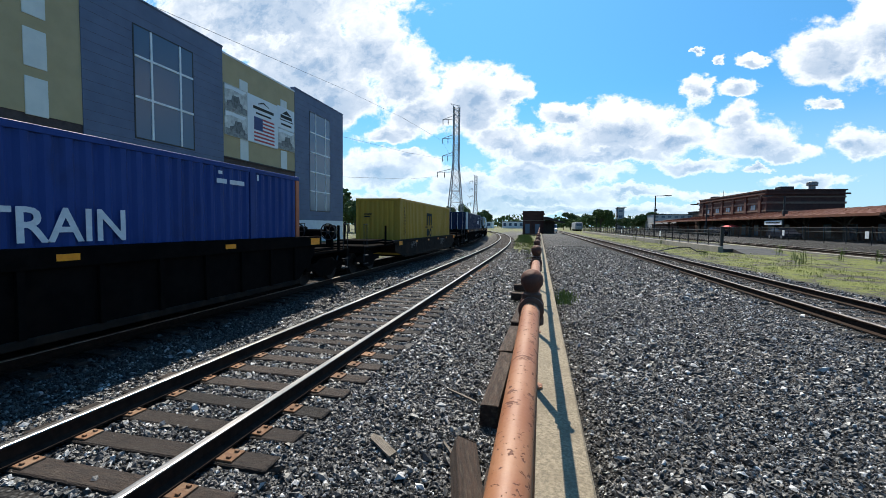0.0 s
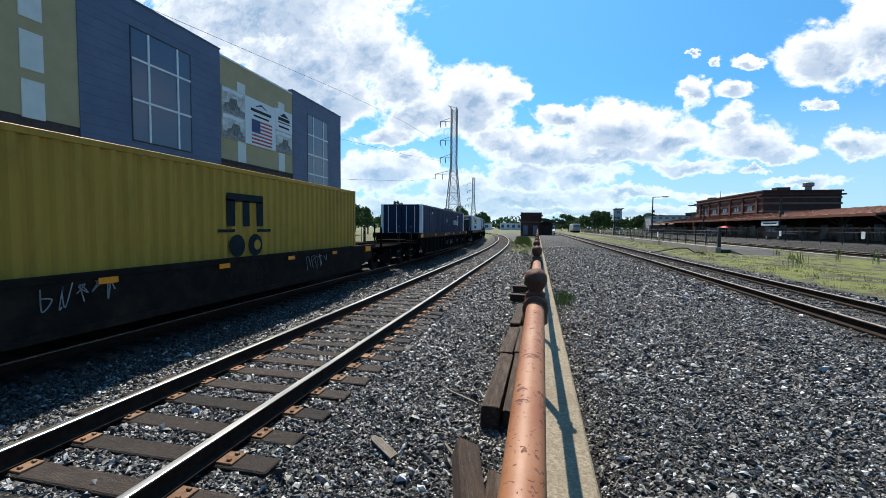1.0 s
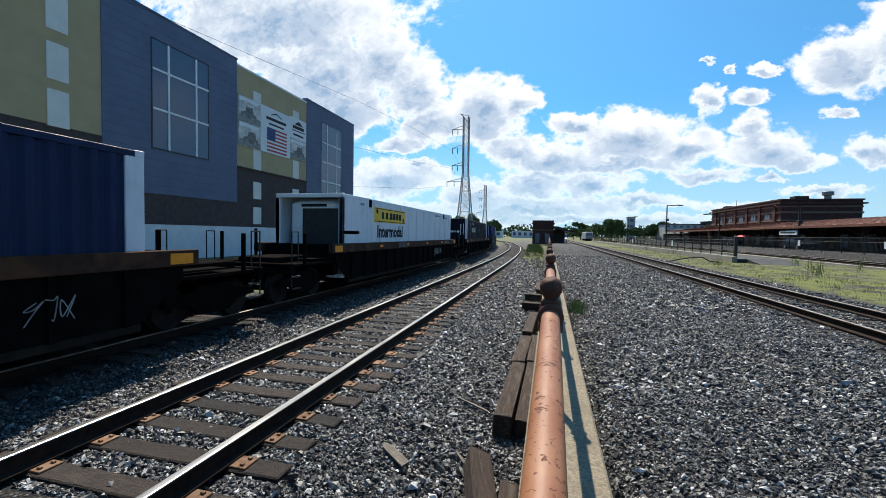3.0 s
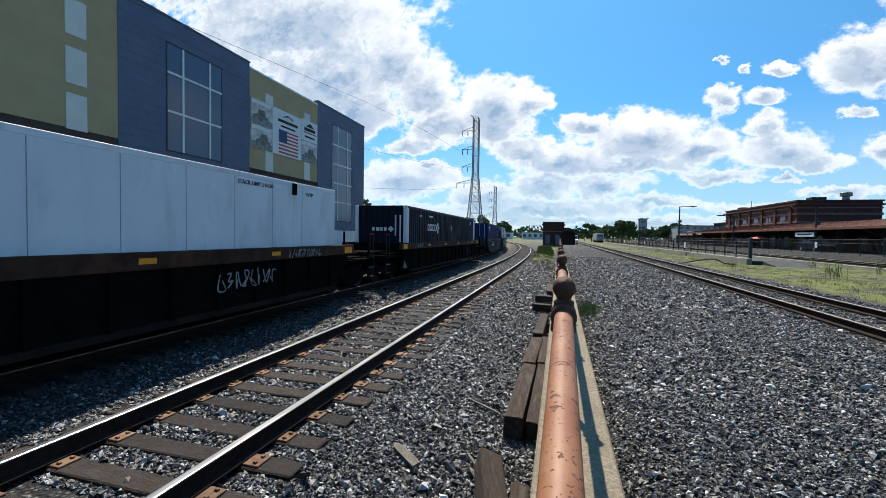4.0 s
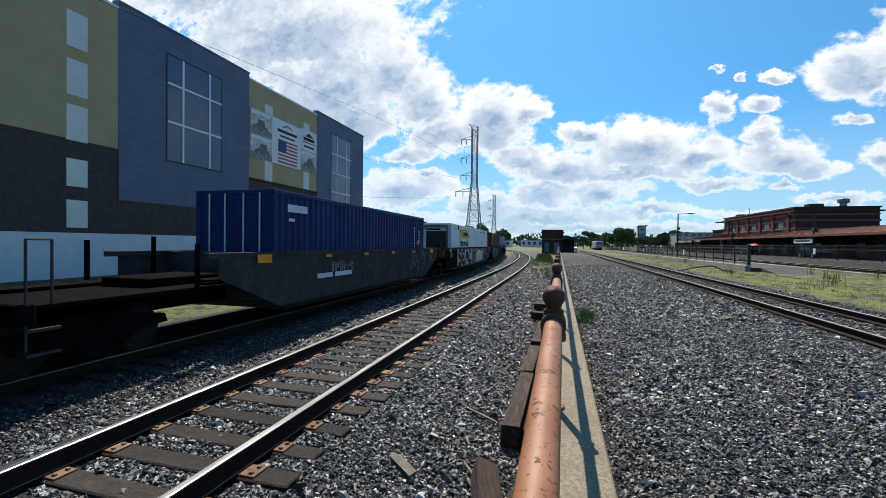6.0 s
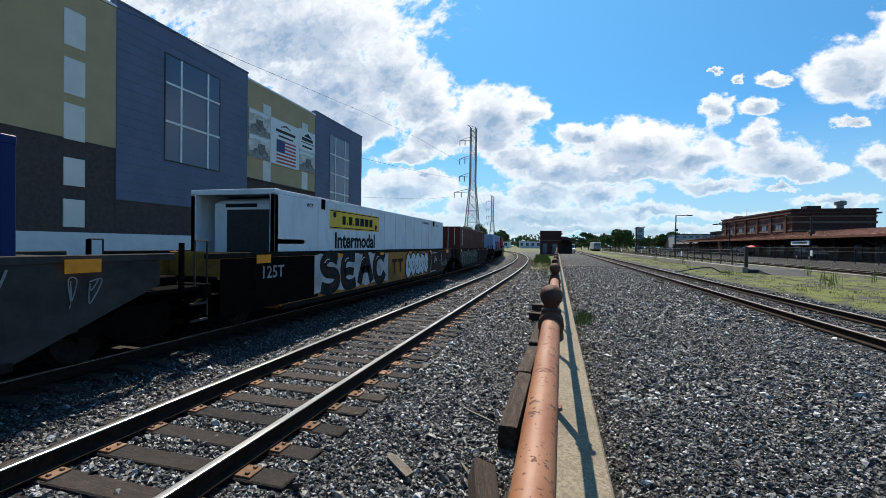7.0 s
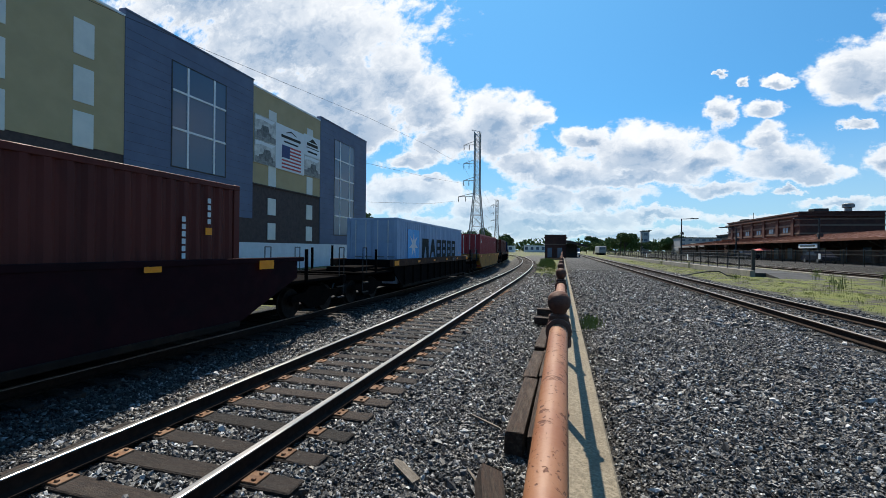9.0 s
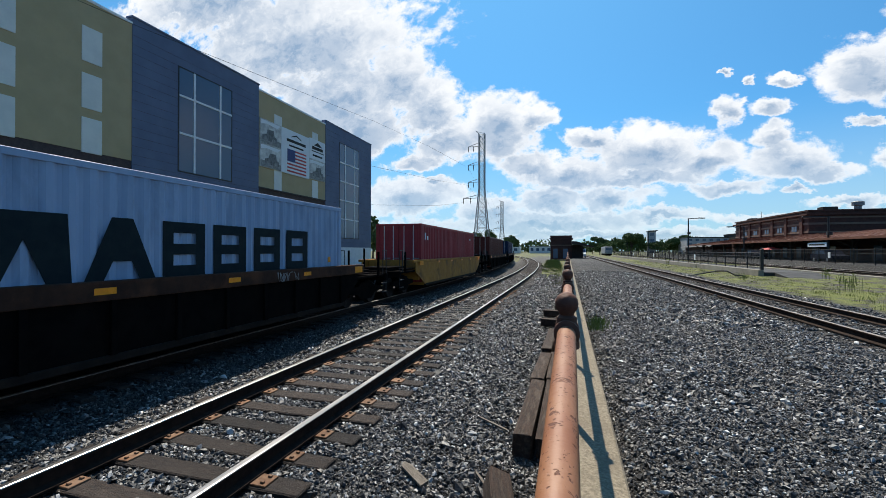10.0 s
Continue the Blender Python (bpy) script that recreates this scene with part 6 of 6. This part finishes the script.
    ribbon(car, 1.452, 4.8, 0.9, [(0.34 * math.cos(0.6 * k), 0.32 * math.sin(0.6 * k)) for k in range(12)], 0.03, M_CARGREY)
    # -- blue in a grey car
    c, L, hw = build_container("deep blue corrugated container with white code marks", 113.6, 12.19, "deep", "doors")
    side_bars(c, L, hw, M_WHITEP, [(0.55, 0.9, 2.35, 0.2), (0.6, 0.25, 2.1, 0.08)])
    side_bars(c, L, hw, M_WHITEP, [(10.7, 0.09, 0.9 + 0.15 * k, 0.1) for k in range(10)] + [(11.4, 0.09, 1.6 + 0.16 * k, 0.11) for k in range(4)])
    side_poly(c, L, hw, [(11.1, 1.52), (11.5, 1.52), (11.3, 1.78)], M_REFLECT)
    car, S = build_well_car("dusty grey flush-sided well car with spray scrawls", 119.7, 12.9, 12.0, 9.75, 1.76, "flush", M_CARGREY, M_CARGREY, 6,
                            marks=((-3.6, 1.1, 1.5, 0.28, 0.05, M_SPRAY), (-1.6, 0.7, 1.3, 0.3, 0.03, M_SPRAYD), (3.6, 0.75, 2.4, 0.9, 0.035, M_SPRAY), (6.6, 1.0, 0.5, 0.4, 0.025, M_SPRAY)))
    part("code_bars", MB().box(1.405, 1.41, -4.4, -3.55, 0.95, 1.09).box(1.405, 1.41, -3.4, -2.3, 0.95, 1.09), M_WHITEP, car)
    # -- white with cooler in a yellow car
    white_box(131.0, "white smooth refrigerated container with a yellow panel")
    car, S = build_well_car("faded yellow flush-sided well car covered in graffiti", 139.05, 16.7, 9.6, 9.65, 1.75, "flush", M_CARYELLOW, M_CARDARK, 7, marks=((6.9, 0.72, 2.0, 0.34, 0.035, M_SPRAY),))
    for pts in ([(5.1, 0.45), (5.3, 0.95), (5.25, 1.45), (5.9, 1.52), (6.5, 1.5)], [(5.1, 0.45), (5.6, 0.5), (6.2, 0.48)], [(5.95, 0.95), (6.05, 1.35), (6.2, 1.05), (6.4, 1.2), (6.45, 0.95)], [(7.3, 1.5), (7.5, 1.2), (7.45, 1.05)]):
        ribbon(car, 1.412, 0.0, 0.0, pts, 0.035, M_WHITEP)
    block_tag(car, -6.1, 0.50, 4, 1.25, 1.12, 1.41, rng)
    bubble_tag(car, 1.6, 1.0, 5, 0.85, 1.2, 1.411, rng)
    part("faded_letter", MB().box(1.405, 1.41, -0.45, 0.15, 1.2, 1.34).box(1.405, 1.41, -0.23, -0.08, 0.75, 1.2).box(1.405, 1.41, 0.25, 0.85, 1.2, 1.34).box(1.405, 1.41, 0.47, 0.62, 0.75, 1.2), M_CARBROWN, car)
    side_text(car, S, 1.405, "125T", 0.1, 1.25, 0.42, M_SPRAY)
    part("dark_section", MB().prism([(4.75, 0.34), (4.75, 1.62), (S + 1.58, 1.62), (S + 1.58, 1.22), (S - 0.6, 0.34)], "x", 1.405, 1.408), M_CARBROWN, car, "dark brown painted end section")
    part("dark_section", MB().box(1.405, 1.408, -S - 1.58, -6.2, 0.42, 1.62), M_CARSTEEL, car)
    # -- red-brown in a maroon car
    c, L, hw = build_container("red-brown corrugated container with white code marks", 152.3, 12.19, "brown", "doors")
    side_bars(c, L, hw, M_WHITEP, [(0.62, 0.24, 1.5 + 0.2 * k, 0.15) for k in range(6)], "letter_block")
    side_bars(c, L, hw, M_WHITEP, [(10.7, 0.08, 0.75 + 0.14 * k, 0.1) for k in range(10)] + [(11.3, 0.08, 2.0 + 0.14 * k, 0.1) for k in range(4)])
    side_bars(c, L, hw, M_REFLECT, [(11.25, 0.16, 1.78, 0.14)])
    car, S = build_well_car("maroon flush-sided well car with green graffiti", 158.35, 12.9, 9.65, 11.2, 1.74, "flush", M_CARMAROON, M_CARMAROON, 8,
                            marks=((-6.6, 0.7, 1.6, 0.8, 0.035, M_SPRAY), (-5.4, 0.55, 2.2, 0.95, 0.035, M_SPRAY), (-3.4, 0.6, 2.2, 0.9, 0.035, M_SPRAY), (-1.6, 0.6, 2.4, 0.9, 0.035, M_SPRAY), (-6.2, 1.1, 3.0, 0.4, 0.025, M_SPRAY), (-2.6, 1.1, 3.2, 0.4, 0.025, M_SPRAY)))
    part("spray_shape", MB().prism([(-6.9, 0.9), (-7.0, 1.5), (0.6, 1.6), (1.2, 1.2), (0.4, 0.5), (-6.0, 0.42)], "x", 1.405, 1.408), M_SPRAYG, car)
    # -- light blue
    c, L, hw = build_container("light grey-blue corrugated container with a white star emblem and black word", 173.85, 12.19, "lightblue", "doors")
    side_bars(c, L, hw, surf_blue(), [(1.3, 1.65, 1.0, 1.45)], "emblem")
    side_poly(c, L, hw, ring(2.12, 1.72, 0.64, 14, math.pi / 2, 0.36), M_WHITEP, off=0.011)
    z, h = 1.07, 1.0
    side_poly(c, L, hw, [(3.4, z), (3.72, z), (3.98, z + 0.62), (4.24, z), (4.56, z), (4.5, z + h), (3.46, z + h)], M_INK, "letter_block")
    side_poly(c, L, hw, [(4.72, z), (5.0, z), (5.14, z + 0.3), (5.44, z + 0.3), (5.58, z), (5.86, z), (5.46, z + h), (5.12, z + h)], M_INK, "letter_block")
    for y in (6.0, 7.12, 8.28, 9.45):
        side_bars(c, L, hw, M_INK, [(y, 0.21, z, h), (y + 0.70, 0.21, z, h), (y + 0.21, 0.49, z, 0.2), (y + 0.21, 0.49, z + 0.4, 0.2), (y + 0.21, 0.49, z + 0.8, 0.2)], "letter_block")
    side_bars(c, L, hw, M_REFLECT, [(11.4, 0.14, 1.2, 0.16)])
    build_well_car("ribbed well car with a faded ochre top rail", 180.0, 12.9, 10.4, 9.8, 1.53, "rib", M_CARSTEEL, M_CARBROWN, 9, marks=((2.6, 1.25, 0.9, 0.2, 0.025, M_SPRAY),))
    # -- the rest, seen far off
    far = [(193.7, 12.19, "red", "dull red corrugated container", 1.57, "flush", M_CARYELLOW), (213.6, 12.19, "brown", "red-brown corrugated container", 1.6, "rib", M_CARSTEEL), (233.0, 16.15, "navy", "navy corrugated container", 1.63, "rib", M_CARSTEEL),
           (256.5, 16.15, "white", "white smooth container", 1.63, "rib", M_CARBROWN), (280.0, 16.15, "grey", "grey corrugated container", 1.63, "rib", M_CARSTEEL), (303.5, 12.19, "red", "dull red corrugated container", 1.6, "flush", M_CARGREY),
           (323.5, 12.19, "blue", "blue corrugated container", 1.6, "rib", M_CARSTEEL), (344.0, 16.15, "white", "white smooth container", 1.63, "rib", M_CARSTEEL), (367.0, 16.15, "navy", "navy corrugated container", 1.63, "rib", M_CARBROWN), (390.5, 12.19, "brown", "red-brown corrugated container", 1.6, "rib", M_CARSTEEL)]
    edge = 189.85
    for k, (near, l, paint, lab, sill, style, pm) in enumerate(far):
        c, L, hw = build_container(lab + " on a well car", near, l, paint, "doors", paint == "white")
        if k == 0:
            side_bars(c, L, hw, M_WHITEP, [(0.5, 0.2, 2.1, 0.35), (0.85, 0.2, 2.1, 0.2), (10.6, 0.3, 2.3, 0.1)])
        mid = near + l / 2
        nxt = far[k + 1][0] if k + 1 < len(far) else near + l + 8
        end_edge = (near + l + nxt) / 2
        build_well_car("well car of a long intermodal train", mid, l + 0.7, mid - edge, end_edge - mid, sill, style, pm, M_CARBROWN if k else M_CARYELLOW, 20 + k)
        edge = end_edge


def surf_blue():
    return surf("sky_blue_emblem", (0.06, 0.36, 0.72), (0.055, 0.33, 0.68), 3, 0.5, 0, 0, 9)


# ---- build ----
build_ground()
build_wall_and_railing()
build_timbers()
build_storage_building()
build_pylon(-25.6, 130, 38.5, "tall grey steel lattice transmission tower")
build_pylon(-45.5, 305, 37.5, "grey steel lattice transmission tower far away")
build_wires()
build_platform_and_fences()
build_station()
build_shed()
# Railcar stands off the rails, placed and sized to fit the camera's view.
build_railcar(15.0, 172)
for lx, ly, lh, lr in ((22.0, 90, 8.0, 1.9), (24.2, 145, 8.2, 1.9), (25.5, 205, 8.2, 1.9), (27.0, 270, 8.2, 1.9), (30.2, 62, 6.0, -1.7), (29.0, 84, 6.0, -1.7)):
    build_street_lamp(lx, ly, lh, lr, "dark single-arm platform lamp")
build_weeds()
build_distance()
build_train()
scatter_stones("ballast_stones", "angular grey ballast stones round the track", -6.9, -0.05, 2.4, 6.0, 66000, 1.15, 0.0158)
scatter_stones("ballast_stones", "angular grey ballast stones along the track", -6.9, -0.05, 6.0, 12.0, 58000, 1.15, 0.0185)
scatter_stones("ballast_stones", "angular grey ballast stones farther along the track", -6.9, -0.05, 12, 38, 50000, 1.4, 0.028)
scatter_stones("gravel_stones", "small grey crushed stones of the yard", 0.62, 4.6, 2.0, 5.0, 42000, 1.15, 0.0122)
scatter_stones("gravel_stones", "small grey crushed stones along the yard", 0.62, 8.6, 5.0, 11.0, 66000, 1.25, 0.0155)
scatter_stones("gravel_stones", "small grey crushed stones farther along the yard", 0.62, 8.6, 11, 38, 46000, 1.5, 0.024)
build_track("timber-tied railway track with rusty plates bending away", TRACK_X, 0.185, -3.0, 230)
build_track("shaded railway track under the train", TRAIN_X, 0.0, -8.0, 420, plates=0, tie_count=90, head_mat=M_DULLHEAD)
build_track("rusty railway track beside the gravel yard", 6.4, 0.45, -3.0, 260, straight=True, plates=0, tie_count=120, head_mat=M_DULLHEAD, sink=0.012)
build_track("railway track beside the station fence", 22.6, 0.4, 10.0, 200, straight=True, plates=0, tie_count=80, first_tie=12.0, head_mat=M_DULLHEAD)


def motions():
    """The train rolls towards the camera along its line."""
    for ob, s0, lift in MOVERS:
        rows = []
        for k in range(21):
            t = 0.5 * k
            x, y, a = along(TRAIN_X, s0 - SPEED * t)
            rows.append((t, pose(x, y, lift, 0, 0, math.degrees(a))))
        walk(ob, rows)


motions()
